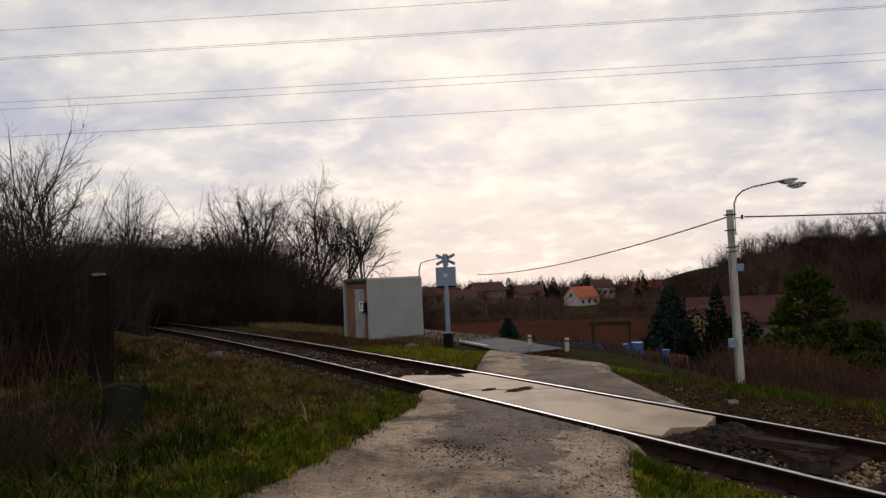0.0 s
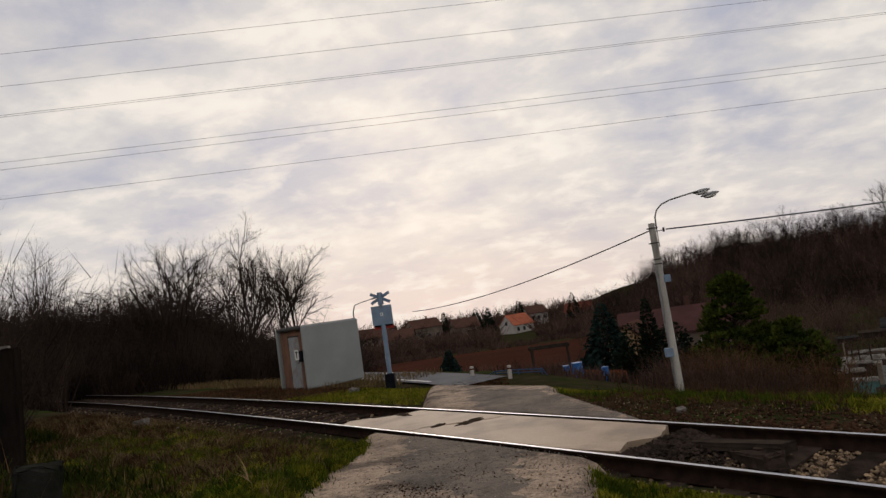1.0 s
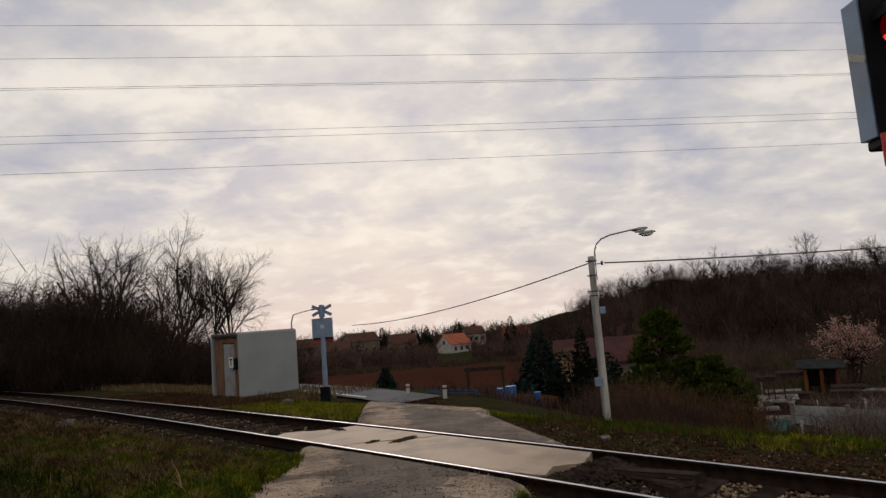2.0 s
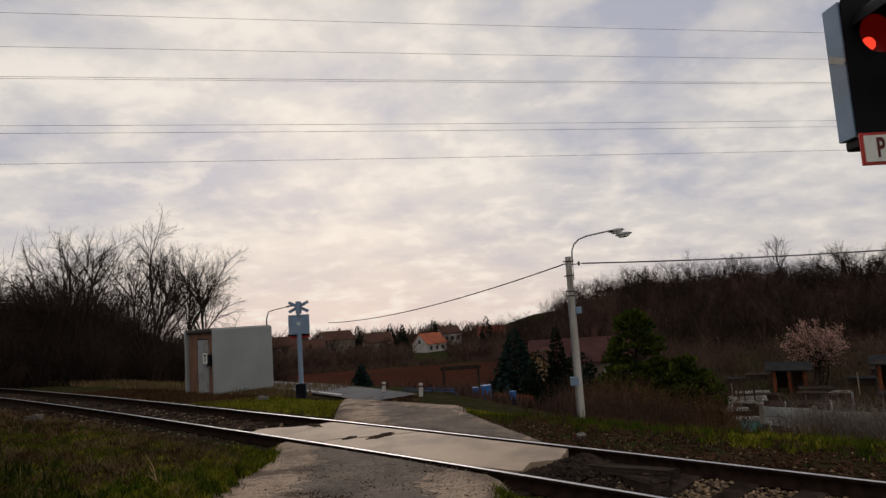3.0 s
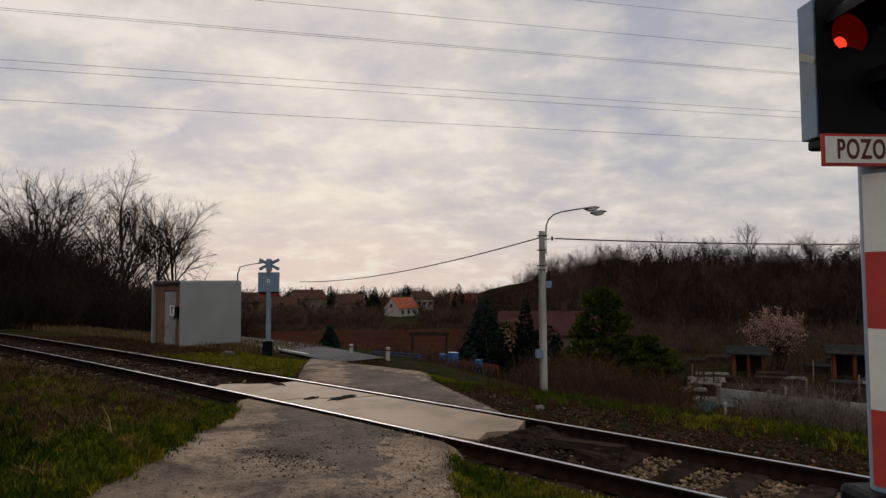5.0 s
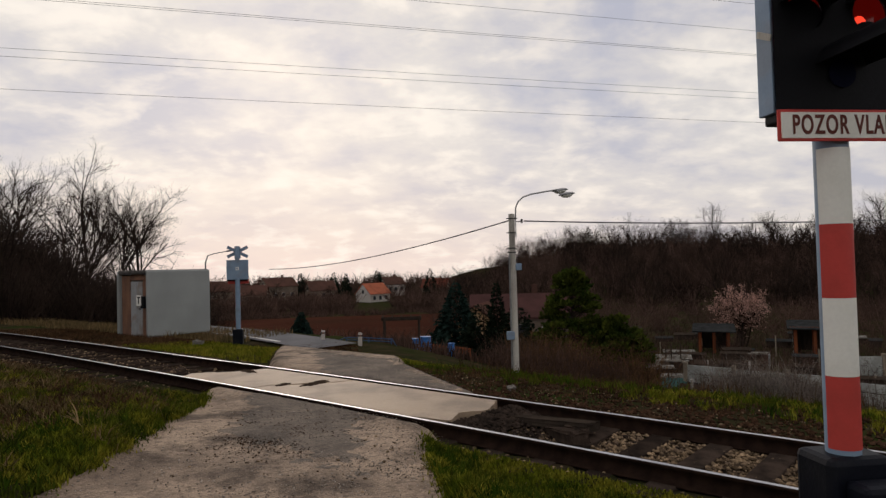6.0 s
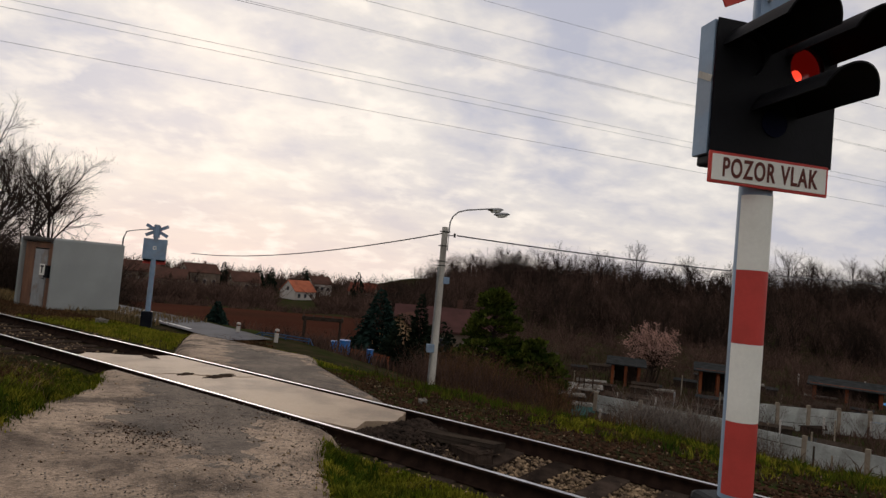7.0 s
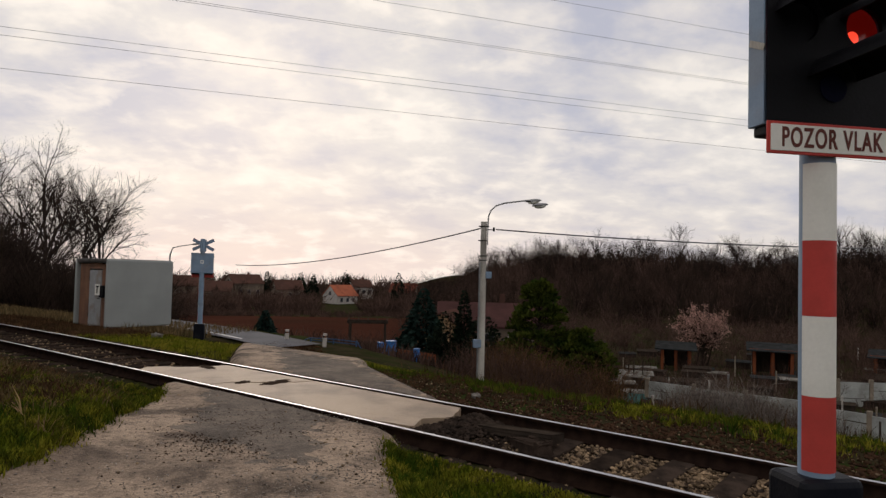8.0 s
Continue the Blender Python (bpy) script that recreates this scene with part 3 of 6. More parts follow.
def disc(bm, cx, y, cz, r, thick, n=24):
    a = [bm.verts.new((cx + r * math.cos(t), y, cz + r * math.sin(t))) for t in np.linspace(0, 2 * math.pi, n, endpoint=False)]
    b = [bm.verts.new(v.co + Vector((0, thick, 0))) for v in a]
    bm.faces.new(a)
    bm.faces.new(b[::-1])
    for k in range(n):
        bm.faces.new((a[k], b[k], b[(k + 1) % n], a[(k + 1) % n]))
    bmesh.ops.recalc_face_normals(bm, faces=bm.faces[:])


def holed_panel(bm, w, z0, z1, y, thick, holes, n=32):
    """A flat panel with round openings: a grid of cells, each opening in a cell of its own."""
    xs = [-w / 2, 0.0, w / 2]
    cell_z0, cell_z1 = holes[0][1] - 0.14, holes[0][1] + 0.14
    for hx, hz, r in holes:
        x0, x1 = (xs[0], xs[1]) if hx < 0 else (xs[1], xs[2])
        inner, outer = [], []
        for t in np.linspace(0, 2 * math.pi, n, endpoint=False) + math.pi / n:
            c, s_ = math.cos(t), math.sin(t)
            k = min(((x1 if c > 0 else x0) - hx) / c if abs(c) > 1e-6 else 9, ((cell_z1 if s_ > 0 else cell_z0) - hz) / s_ if abs(s_) > 1e-6 else 9)
            inner.append((hx + r * c, hz + r * s_))
            outer.append((hx + k * c, hz + k * s_))
        for k in range(n):
            j = (k + 1) % n
            q = [inner[k], outer[k], outer[j], inner[j]]
            bm.faces.new([bm.verts.new((a, y, b)) for a, b in q])
            bm.faces.new([bm.verts.new((a, yy, b)) for (a, b), yy in ((inner[k], y), (inner[j], y), (inner[j], y + thick), (inner[k], y + thick))])
    for a, b in ((z0, cell_z0), (cell_z1, z1)):
        bm.faces.new([bm.verts.new(c) for c in ((xs[0], y, a), (xs[2], y, a), (xs[2], y, b), (xs[0], y, b))])
    # corners between the openings and the cell's corners
    for hx, hz, r in holes:
        x0, x1 = (xs[0], xs[1]) if hx < 0 else (xs[1], xs[2])
        bm.faces.new([bm.verts.new(c) for c in ((x0, y + 0.0015, cell_z0), (x0 + 0.03, y + 0.0015, cell_z0), (x0 + 0.03, y + 0.0015, cell_z1), (x0, y + 0.0015, cell_z1))])
        bm.faces.new([bm.verts.new(c) for c in ((x1 - 0.03, y + 0.0015, cell_z0), (x1, y + 0.0015, cell_z0), (x1, y + 0.0015, cell_z1), (x1 - 0.03, y + 0.0015, cell_z1))])


def hood(bm, cx, cz, r, y0, length):
    """A long half-round cowl over the upper side of a lens."""
    n, rows = 18, 4
    grid = []
    for shell in (r, r - 0.008):
        g = []
        for t in np.linspace(math.radians(12), math.radians(168), n):
            reach = length * (0.86 + 0.14 * math.sin(t))
            g.append([bm.verts.new((cx + shell * math.cos(t), y0 - reach * k / rows, cz + shell * math.sin(t))) for k in range(rows + 1)])
        grid.append(g)
    for g in grid:
        for a, b in zip(g, g[1:]):
            for k in range(rows):
                f = bm.faces.new((a[k], a[k + 1], b[k + 1], b[k]))
                f.smooth = True
    o, i = grid
    for k in range(n - 1):
        bm.faces.new([bm.verts.new(v.co) for v in (o[k][-1], o[k + 1][-1], i[k + 1][-1], i[k][-1])])
    for e in (0, n - 1):
        for k in range(rows):
            bm.faces.new([bm.verts.new(v.co) for v in (o[e][k], o[e][k + 1], i[e][k + 1], i[e][k])])


def build_signal(m, label):
    g = empty("crossing_signal", m, label, "railway signal", "signals of the level crossing")
    bm = BM()
    box(bm, (0.33, 0.26, 0.52), (0.010, 0.02, 0.26), 0.035)
    foot = part("foot_box", bm, M_FOOT, g, "black painted cable box at the foot")
    bm = BM()
    box(bm, (0.30, 0.14, 0.43), (0.055, -0.182, 0.215), 0.03)
    part("cover", bm, M_FOOT, foot)
    for zz in (0.36, 0.30):
        bm = BM()
        box(bm, (0.10, 0.006, 0.012), (0.075, -0.254, zz), 0.002)
        part("slot", bm, M_DARKSTEEL, foot)
    bm = BM()
    tube(bm, [(0, 0, 0.5), (0, 0, 2.2)], 0.078, 20)
    tube(bm, [(0, 0, 2.80), (0, 0, 3.28)], 0.070, 20)
    part("pole", bm, M_BLUEGREY, g, "blue-grey steel pole")
    # painted front half: red and white fields
    z = 0.545
    for i, (h, mt, nm) in enumerate(((0.350, M_RED, "red_stripe"), (0.377, M_WHITE, "white_stripe"), (0.359, M_RED, "red_stripe"), (0.37, M_WHITE, "white_stripe"))):
        bm = BM()
        half_tube(bm, 0.0782, 0.0815, z, z + h - 0.001, math.radians(-88), math.radians(88))
        part(nm, bm, mt, g)
        z += h
    # warning board
    bm = BM()
    box(bm, (0.668, 0.012, 0.152), (-0.014, -0.102, 2.098), 0.004)
    board = part("warning_board", bm, M_RED, g, "white board with a red rim and dark lettering")
    bm = BM()
    box(bm, (0.638, 0.006, 0.124), (-0.014, -0.1095, 2.098), 0.002)
    part("board_face", bm, M_WHITE, board)
    me = text_mesh("POZOR VLAK", 0.128, 0.002)
    me.materials.append(M_TEXT)
    letters = new("lettering", me)
    letters.parent = board
    letters.matrix_basis = pose(-0.014, -0.1135, 2.096, 90) @ Matrix.Diagonal((0.61, 1.0, 1, 1))
    # lamp case
    W, Z0, Z1, F, B = 0.69, 2.165, 2.82, -0.095, 0.040
    bm = BM()
    holed_panel(bm, W, Z0, Z1, F, 0.02, [(-LAMP_X, LAMP_Z, LAMP_R), (LAMP_X, LAMP_Z, LAMP_R)])
    part("front_panel", bm, M_BLACK, g, "matt black front panel")
    bm = BM()
    for sx in (-1, 1):
        box(bm, (0.012, B - F - 0.02, Z1 - Z0), (sx * (W / 2 - 0.006), (F + B) / 2 + 0.012, (Z0 + Z1) / 2), 0.003)
    box(bm, (W - 0.024, B - F - 0.02, 0.012), (0, (F + B) / 2 + 0.012, Z1 - 0.006))
    box(bm, (W - 0.024, B - F - 0.02, 0.012), (0, (F + B) / 2 + 0.012, Z0 + 0.006))
    box(bm, (W - 0.024, 0.012, Z1 - Z0 - 0.024), (0, B, (Z0 + Z1) / 2))
    case = part("lamp_case", bm, M_BLUEGREY, g, "blue-grey sheet metal lamp case")
    for sx in (-1, 1):
        bm = BM()
        box(bm, (0.006, 0.118, 0.032), (sx * (W / 2 + 0.003), -0.026, 2.55), 0.001, Matrix.Rotation(0.45, 4, "X"))
        part("strap", bm, M_CONCRETE, case)
    bm = BM()
    box(bm, (0.10, 0.008, 0.11), (0, B + 0.010, 2.53), 0.003)
    part("rating_plate", bm, M_WHITE, case)
    bm = BM()
    box(bm, (0.05, 0.006, 0.06), (0, B + 0.016, 2.53))
    part("rating_mark", bm, M_BLUEGREY, case)
    bm = BM()
    box(bm, (W - 0.03, B - F - 0.03, 0.05), (0, (F + B) / 2, Z0 - 0.026), 0.012)
    part("case_base", bm, M_BLACK, g)
    shutters = []
    for sx in (-1, 1):
        bm = BM()
        disc(bm, sx * LAMP_X, -0.045, LAMP_Z, LAMP_R + 0.02, 0.01)
        lens = part("lens", bm, M_LENS, g, "red glass signal lens")
        bm = BM()
        disc(bm, sx * LAMP_X - 0.028, -0.052, LAMP_Z - 0.036, 0.034, 0.004, 14)
        part("bright_spot", bm, M_BULB, lens)
        # added opaque disc, no part of the lamp: hides the ever-glowing lens between flashes
        bm = BM()
        disc(bm, 0, -0.068, 0, LAMP_R + 0.014, 0.006)
        sh = part("shutter", bm, M_BLACK, g, "black disc added to cover the lens between flashes")
        sh.location = (sx * LAMP_X, 0, LAMP_Z)
        shutters.append(sh)
        bm = BM()
        hood(bm, sx * LAMP_X, LAMP_Z + 0.005, 0.140, F - 0.002, 0.46)
        part("hood", bm, M_BLACK, g, "long black sun hood")
    bm = BM()
    disc(bm, 0, F - 0.008, 2.352, 0.07, 0.007)
    part("lens", bm, M_LENS_WHITE, g, "unlit dark lens")
    bm = BM()
    hood(bm, 0, 2.365, 0.140, F - 0.002, 0.50)
    part("hood", bm, M_BLACK, g, "long black sun hood")
    # crossed warning boards
    for a in (1, -1):
        bm = BM()
        r = Matrix.Rotation(a * radians(27), 4, "Y")
        y = -0.098 if a == 1 else -0.088
        box(bm, (0.74, 0.008, 0.105), (0, y, 3.09), 0.002, r)
        arm = part("cross_board", bm, [M_RED], g, "red-rimmed white crossed board")
        bm = BM()
        box(bm, (0.66, 0.003, 0.045), (0, y - 0.0065, 3.09), 0.0, r)
        part("cross_stripe", bm, M_WHITE, arm)
        bm = BM()
        box(bm, (0.735, 0.003, 0.10), (0, y + 0.0065, 3.09), 0.0, r)
        part("cross_back", bm, M_BLUEGREY, arm)
    bm = BM()
    box(bm, (0.20, 0.012, 0.40), (0, -0.078, 3.06), 0.004)
    part("bracket", bm, M_BLUEGREY, g)
    for zz in (2.95, 3.2):
        bm = BM()
        tube(bm, [(-0.07, -0.088, zz), (-0.07, -0.108, zz)], 0.008, 8)
        part("bolt", bm, M_STEEL, g)
    return g, shutters


signal_near, SHUTTERS = build_signal(pose(2.591, 2.10, 0.485, 0, 0, -11) @ Matrix.Scale(0.9, 4), "red and white striped crossing signal with flashing red lamps")
signal_far, SHUTTERS_FAR = build_signal(pose(0.12, 20.3, -0.36, 0, 0, 172) @ Matrix.Scale(0.9, 4), "crossing signal seen from its blue-grey back on grass")


# ---- street lamp ----
def build_street_lamp():
    bx, by, bz, tz = 8.62, 19.1, -2.0, 3.47
    g = empty("street_lamp", pose(bx, by, bz), "weathered concrete street lamp pole with two lamp heads", "street lamp")
    H = tz - bz
    bm = BM()
    tube(bm, [(0, 0, -0.6), (0, 0, H * 0.5), (0, 0, H)], [0.125, 0.112, 0.10], 10)
    part("pole", bm, M_CONCRETE, g, "weathered pale concrete pole")
    for zz in (H - 0.17, H - 0.63, H - 1.13, H - 1.27):
        bm = BM()
        tube(bm, [(0, 0, zz), (0, 0, zz + 0.035)], 0.125, 12)
        box(bm, (0.30, 0.05, 0.03), (-0.03, 0, zz + 0.018), 0.004)
        part("band", bm, M_DARKSTEEL, g)
    ax, ay = 0.925, -0.38   # direction of the arm

    def A(u, z, off=0.0):
        return (ax * u - ay * off, ay * u + ax * off, H + z)
    bm = BM()
    tube(bm, [A(0.13, -0.75), A(0.13, -0.1), A(0.14, 0.18), A(0.22, 0.38), A(0.38, 0.53), A(0.65, 0.62), A(1.05, 0.68), A(1.50, 0.74)], 0.024, 8)
    part("arm", bm, M_STEEL, g, "curved steel arm")
    for u, z, off in ((1.62, 0.745, 0.35), (1.78, 0.56, -0.12)):
        bm = BM()
        r = bmesh.ops.create_uvsphere(bm, u_segments=16, v_segments=8, radius=1)
        for v in r["verts"]:
            c = v.co
            taper = 1 - 0.25 * c.x
            v.co = Vector((c.x * 0.27, c.y * 0.12 * taper, (c.z * 0.075 if c.z > 0 else c.z * 0.03)))
        rot = Matrix.Translation(A(u, z, off)) @ Matrix.Rotation(math.atan2(ay, ax), 4, "Z") @ Matrix.Rotation(radians(-6), 4, "Y")
        bm.transform(rot)
        for f in bm.faces:
            f.smooth = True
        head = part("lamp_head", bm, M_STEEL, g, "grey oval lamp head")
        bm = BM()
        r = bmesh.ops.create_uvsphere(bm, u_segments=14, v_segments=7, radius=1)
        for v in r["verts"]:
            v.co = Vector((v.co.x * 0.20 - 0.0, v.co.y * 0.10, min(v.co.z, 0) * 0.085 - 0.018))
        bm.transform(rot)
        for f in bm.faces:
            f.smooth = True
        part("glass", bm, M_WHITE, head, "dull white lamp glass")
        bm = BM()
        tube(bm, [A(1.48, 0.735), A(u - 0.2, z + 0.02, off)], 0.018, 6)
        part("bracket", bm, M_STEEL, g)
    bm = BM()
    tube(bm, [(-0.14, -0.05, 0.3), (-0.13, -0.05, H - 1.3)], 0.03, 8)
    part("conduit", bm, M_STEEL, g)
    for x, z, w, h in ((0.16, H - 1.72, 0.20, 0.22), (-0.17, 1.55, 0.24, 0.26)):
        bm = BM()
        box(bm, (w, 0.14, h), (x, -0.06, z), 0.015)
        part("junction_box", bm, M_BLUEGREY, g)
    bm = BM()
    tube(bm, [(0.08, 0, H - 0.26), (0.36, -0.04, H - 0.24)], 0.016, 6)
    tube(bm, [(0.34, -0.04, H - 0.30), (0.34, -0.04, H - 0.17)], 0.035, 8)
    part("insulator", bm, M_DARKSTEEL, g)


build_street_lamp()


# ---- overhead lines ----
def cable(a, b, sag, r, label, group=""):
    a, b = Vector(a), Vector(b)
    n = 36
    pts = [a.lerp(b, i / n) - Vector((0, 0, 4 * sag * (i / n) * (1 - i / n))) for i in range(n + 1)]
    bm = BM()
    tube(bm, pts, r, 5)
    return tagged(part("overhead_cable", bm, M_WIRE), label, "cable", group)


def from_eye(az, el, D):
    """A place D metres off, at an angle round and an angle up from where the camera stands."""
    return (D * math.sin(radians(az)), D * math.cos(radians(az)), 1.8 + D * math.tan(radians(el)))


cable((8.75, 19.0, 3.32), (2.2, 44.0, 1.95), 0.42, 0.022, "black service cable hung from the street lamp pole")
cable((8.98, 18.95, 3.23), (35.0, 14.5, 3.62), 0.36, 0.022, "black service cable hung from the street lamp pole")

for k, (h, p) in enumerate(((32.2, 60), (29.1, 60), (26.6, 61), (26.0, 59), (22.3, 61), (21.0, 59), (18.6, 60))):
    cable((-260, p + 9.0, h + 2.0), (300, p - 10.5, h + 2.0), 3.4, 0.016, "thin high-voltage conductor far overhead", "high-voltage conductors")


# ---- road beyond the crossing ----
def road_strip(name, mat, pts, w0, w1, dz, label, kind="structure"):
    """A strip along pts, between the offsets w0 and w1 to its left."""
    pts = [np.array(p, float) for p in pts]
    v = []
    nx = 8
    for i, p in enumerate(pts):
        d = pts[min(i + 1, len(pts) - 1)] - pts[max(i - 1, 0)]
        d = d[:2] / np.linalg.norm(d[:2])
        n = np.array((-d[1], d[0]))
        for k in range(nx + 1):
            q = p[:2] + n * (w0 + (w1 - w0) * k / nx)
            v.append((q[0], q[1], p[2] + dz))
    f = [(i * (nx + 1) + k, i * (nx + 1) + k + 1, (i + 1) * (nx + 1) + k + 1, (i + 1) * (nx + 1) + k) for i in range(len(pts) - 1) for k in range(nx)]
    return tagged(raw(name, v, f, mat, smooth=True), label, "road", kind=kind)


road_strip("road", M_ASPHALT, ROAD, -0.25, 1.8, 0.05, "narrow grey asphalt road beyond the crossing")
road_strip("road_line", M_LINE, ROAD[:6], 0.0, 0.14, 0.056, "worn white edge line on the asphalt")


def slab_of_field():
    n = 24
    v, f = [], []
    for i in range(n + 1):
        for j in range(n + 1):
            a, b = i / n, j / n
            x = (-9 + 42 * a) + 6 * b * a
            y = 47 + 73 * b - 16 * a * b
            v.append((x, y, gz(x, y) + 0.25))
    for i in range(n):
        for j in range(n):
            k = i * (n + 1) + j
            f.append((k, k + n + 1, k + n + 2, k + 1))
    tagged(raw("field", v, f, M_FIELD, smooth=True), "rusty brown dead-weed field in the valley", "field", kind="structure")


slab_of_field()


# ---- ballast ----
def stones(name, spots, r_lo, r_hi, mat, seed, label):
    """Angular stones, one at each spot (x, y, z)."""
    rng = np.random.default_rng(seed)
    base = np.array([(1, 0, 0), (-1, 0, 0), (0, 1, 0), (0, -1, 0), (0, 0, 1), (0, 0, -1), (.6, .6, .5), (-.6, .6, -.4), (.6, -.6, -.5), (-.6, -.6, .5)], float)
    tri = np.array([(0, 2, 6), (6, 2, 4), (6, 4, 0), (2, 1, 7), (7, 1, 5), (2, 7, 5), (0, 3, 8), (8, 3, 5), (0, 8, 5), (1, 3, 9), (3, 4, 9), (4, 1, 9), (0, 4, 3), (2, 1, 4), (0, 5, 2), (1, 5, 3)])
    n = len(spots)
    V = base[None] * rng.uniform(0.6, 1.0, (n, len(base), 1)) * (rng.uniform(r_lo, r_hi, n)[:, None, None] * rng.uniform((0.8, 0.8, 0.55), (1.3, 1.0, 0.8), (n, 3))[:, None, :])
    a = rng.uniform(0, 6.28, n)
    c, s_ = np.cos(a)[:, None], np.sin(a)[:, None]
    V = np.stack([V[..., 0] * c - V[..., 1] * s_, V[..., 0] * s_ + V[..., 1] * c, V[..., 2]], -1) + np.asarray(spots)[:, None, :]
    F = (tri[None] + (np.arange(n) * len(base))[:, None, None]).reshape(-1, 3)
    return tagged(raw(name, V, F, mat), label, "stones", kind="stuff")


def build_ballast():
    rng = np.random.default_rng(11)
    spots = []
    for s0, s1, n in ((-14, -0.1, 4200), (5.9, 16, 2600), (16, 40, 1800)):
        for _ in range(n):
            s, d = rng.uniform(s0, s1), rng.uniform(-1.75, 1.75)
            if abs(abs(d) - 0.7525) < 0.07 or (s < 0 and d < -1.05):
                continue
            p, a = on_track(s, d)
            spots.append((p.x, p.y, -0.185 - 0.03 * max(0, abs(d) - 1.2) + 0.004 * max(0, s - 8) + rng.uniform(-0.02, 0.02)))
    for _ in range(7000):
        s, d = rng.uniform(-9.5, -0.7), rng.uniform(-0.66, 0.66)
        if ((s + 14.0) / 0.62 + 0.5) % 1.0 - 0.5 < 0.2 and ((s + 14.0) / 0.62 + 0.5) % 1.0 - 0.5 > -0.2:
            continue
        p, a = on_track(s, d)
        spots.append((p.x, p.y, -0.178 + rng.uniform(-0.02, 0.015)))
    stones("ballast", spots, 0.018, 0.046, M_BALLAST, 1, "brown and grey crushed-stone ballast between the sleepers")
    spots = []
    for _ in range(900):
        s, d = rng.uniform(-10, 3.5), rng.normal(2.4, 0.5)
        if lane_mask(s, d) > 0.3:
            continue
        p, a = on_track(s, d)
        spots.append((p.x, p.y, gz(p.x, p.y) + 0.01))
    for _ in range(900):
        s, d = rng.uniform(-8, 4.6), rng.uniform(-7, -1.1)
        p, a = on_track(s, d)
        l, r = np.interp(d, LANE_D, LANE_L), np.interp(d, LANE_D, LANE_R)
        if r - 0.1 < s < l and rng.random() < 0.8:
            p, a = on_track(r + rng.exponential(0.55), d)
        spots.append((p.x, p.y, gz(p.x, p.y) + 0.004))
    stones("gravel", spots, 0.008, 0.026, M_BALLAST, 2, "loose gravel scattered along the lane's edge")

    spots = []
    for _ in range(1500):
        s, d = -rng.exponential(0.45) - 0.16, rng.uniform(-0.66, 0.66)
        p, a = on_track(s, d)
        spots.append((p.x, p.y, -0.05 - 0.12 * min(1.0, max(0.0, -0.16 - s)) + rng.uniform(-0.02, 0.01)))
    stones("rubble", spots, 0.015, 0.055, M_SLEEPER, 3, "dark dirt and rubble at the end of the slabs")
    spots = []
    for _ in range(15000):
        d = rng.uniform(-7.5, -0.85) if rng.random() < 0.8 else rng.uniform(0.85, 4.0)
        l, r = np.interp(d, LANE_D, LANE_L), np.interp(d, LANE_D, LANE_R)
        s = r + (l - r) * rng.beta(1.2, 2.0)
        p, a = on_track(s, d)
        spots.append((p.x, p.y, gz(p.x, p.y) + rng.uniform(-0.004, 0.006)))
    stones("fine_gravel", spots, 0.004, 0.013, M_GRIT, 4, "fine loose gravel worn into the lane")
    spots = []
    for _ in range(1500):
        s, d = rng.normal(0.95, 0.42), rng.normal(-2.2, 0.55)
        if d > -1.0:
            continue
        p, a = on_track(s - 0.55 * (d + 2.2) * -1.0, d)
        spots.append((p.x, p.y, gz(p.x, p.y) + rng.uniform(-0.004, 0.008)))
    stones("mud_crumbs", spots, 0.004, 0.015, M_LITTER, 6, "dark trodden mud crumbs in the middle of the lane")
    spots = []
    for _ in range(5200):
        s, d = rng.uniform(-12, 5.0), 1.35 + abs(rng.normal(0, 1.0))
        if lane_mask(s, d) > 0.4:
            continue
        p, a = on_track(s, d)
        spots.append((p.x, p.y, gz(p.x, p.y) + 0.012))
    stones("leaf_litter", spots, 0.015, 0.05, M_LITTER, 5, "brown leaf litter and dirt on the track's shoulder")


build_ballast()


def bed_sheet():
    for s0, s1 in ((-16, -0.1), (6.0, 60)):
        ss = np.arange(s0, s1 + 0.01, 0.8)
        ds = np.linspace(-2.1, 2.1, 9)
        v = []
        for s in ss:
            for d in ds:
                p, a = on_track(s, d)
                v.append((p.x, p.y, -0.195 - 0.06 * max(0, abs(d) - 1.3) + 0.004 * max(0, s - 8)))
        n = len(ds)
        f = [(i * n + k, (i + 1) * n + k, (i + 1) * n + k + 1, i * n + k + 1) for i in range(len(ss) - 1) for k in range(n - 1)]
        tagged(raw("track_bed", v, f, M_BED), "dark soiled ballast bed under the rails", "track bed", kind="structure")


bed_sheet()


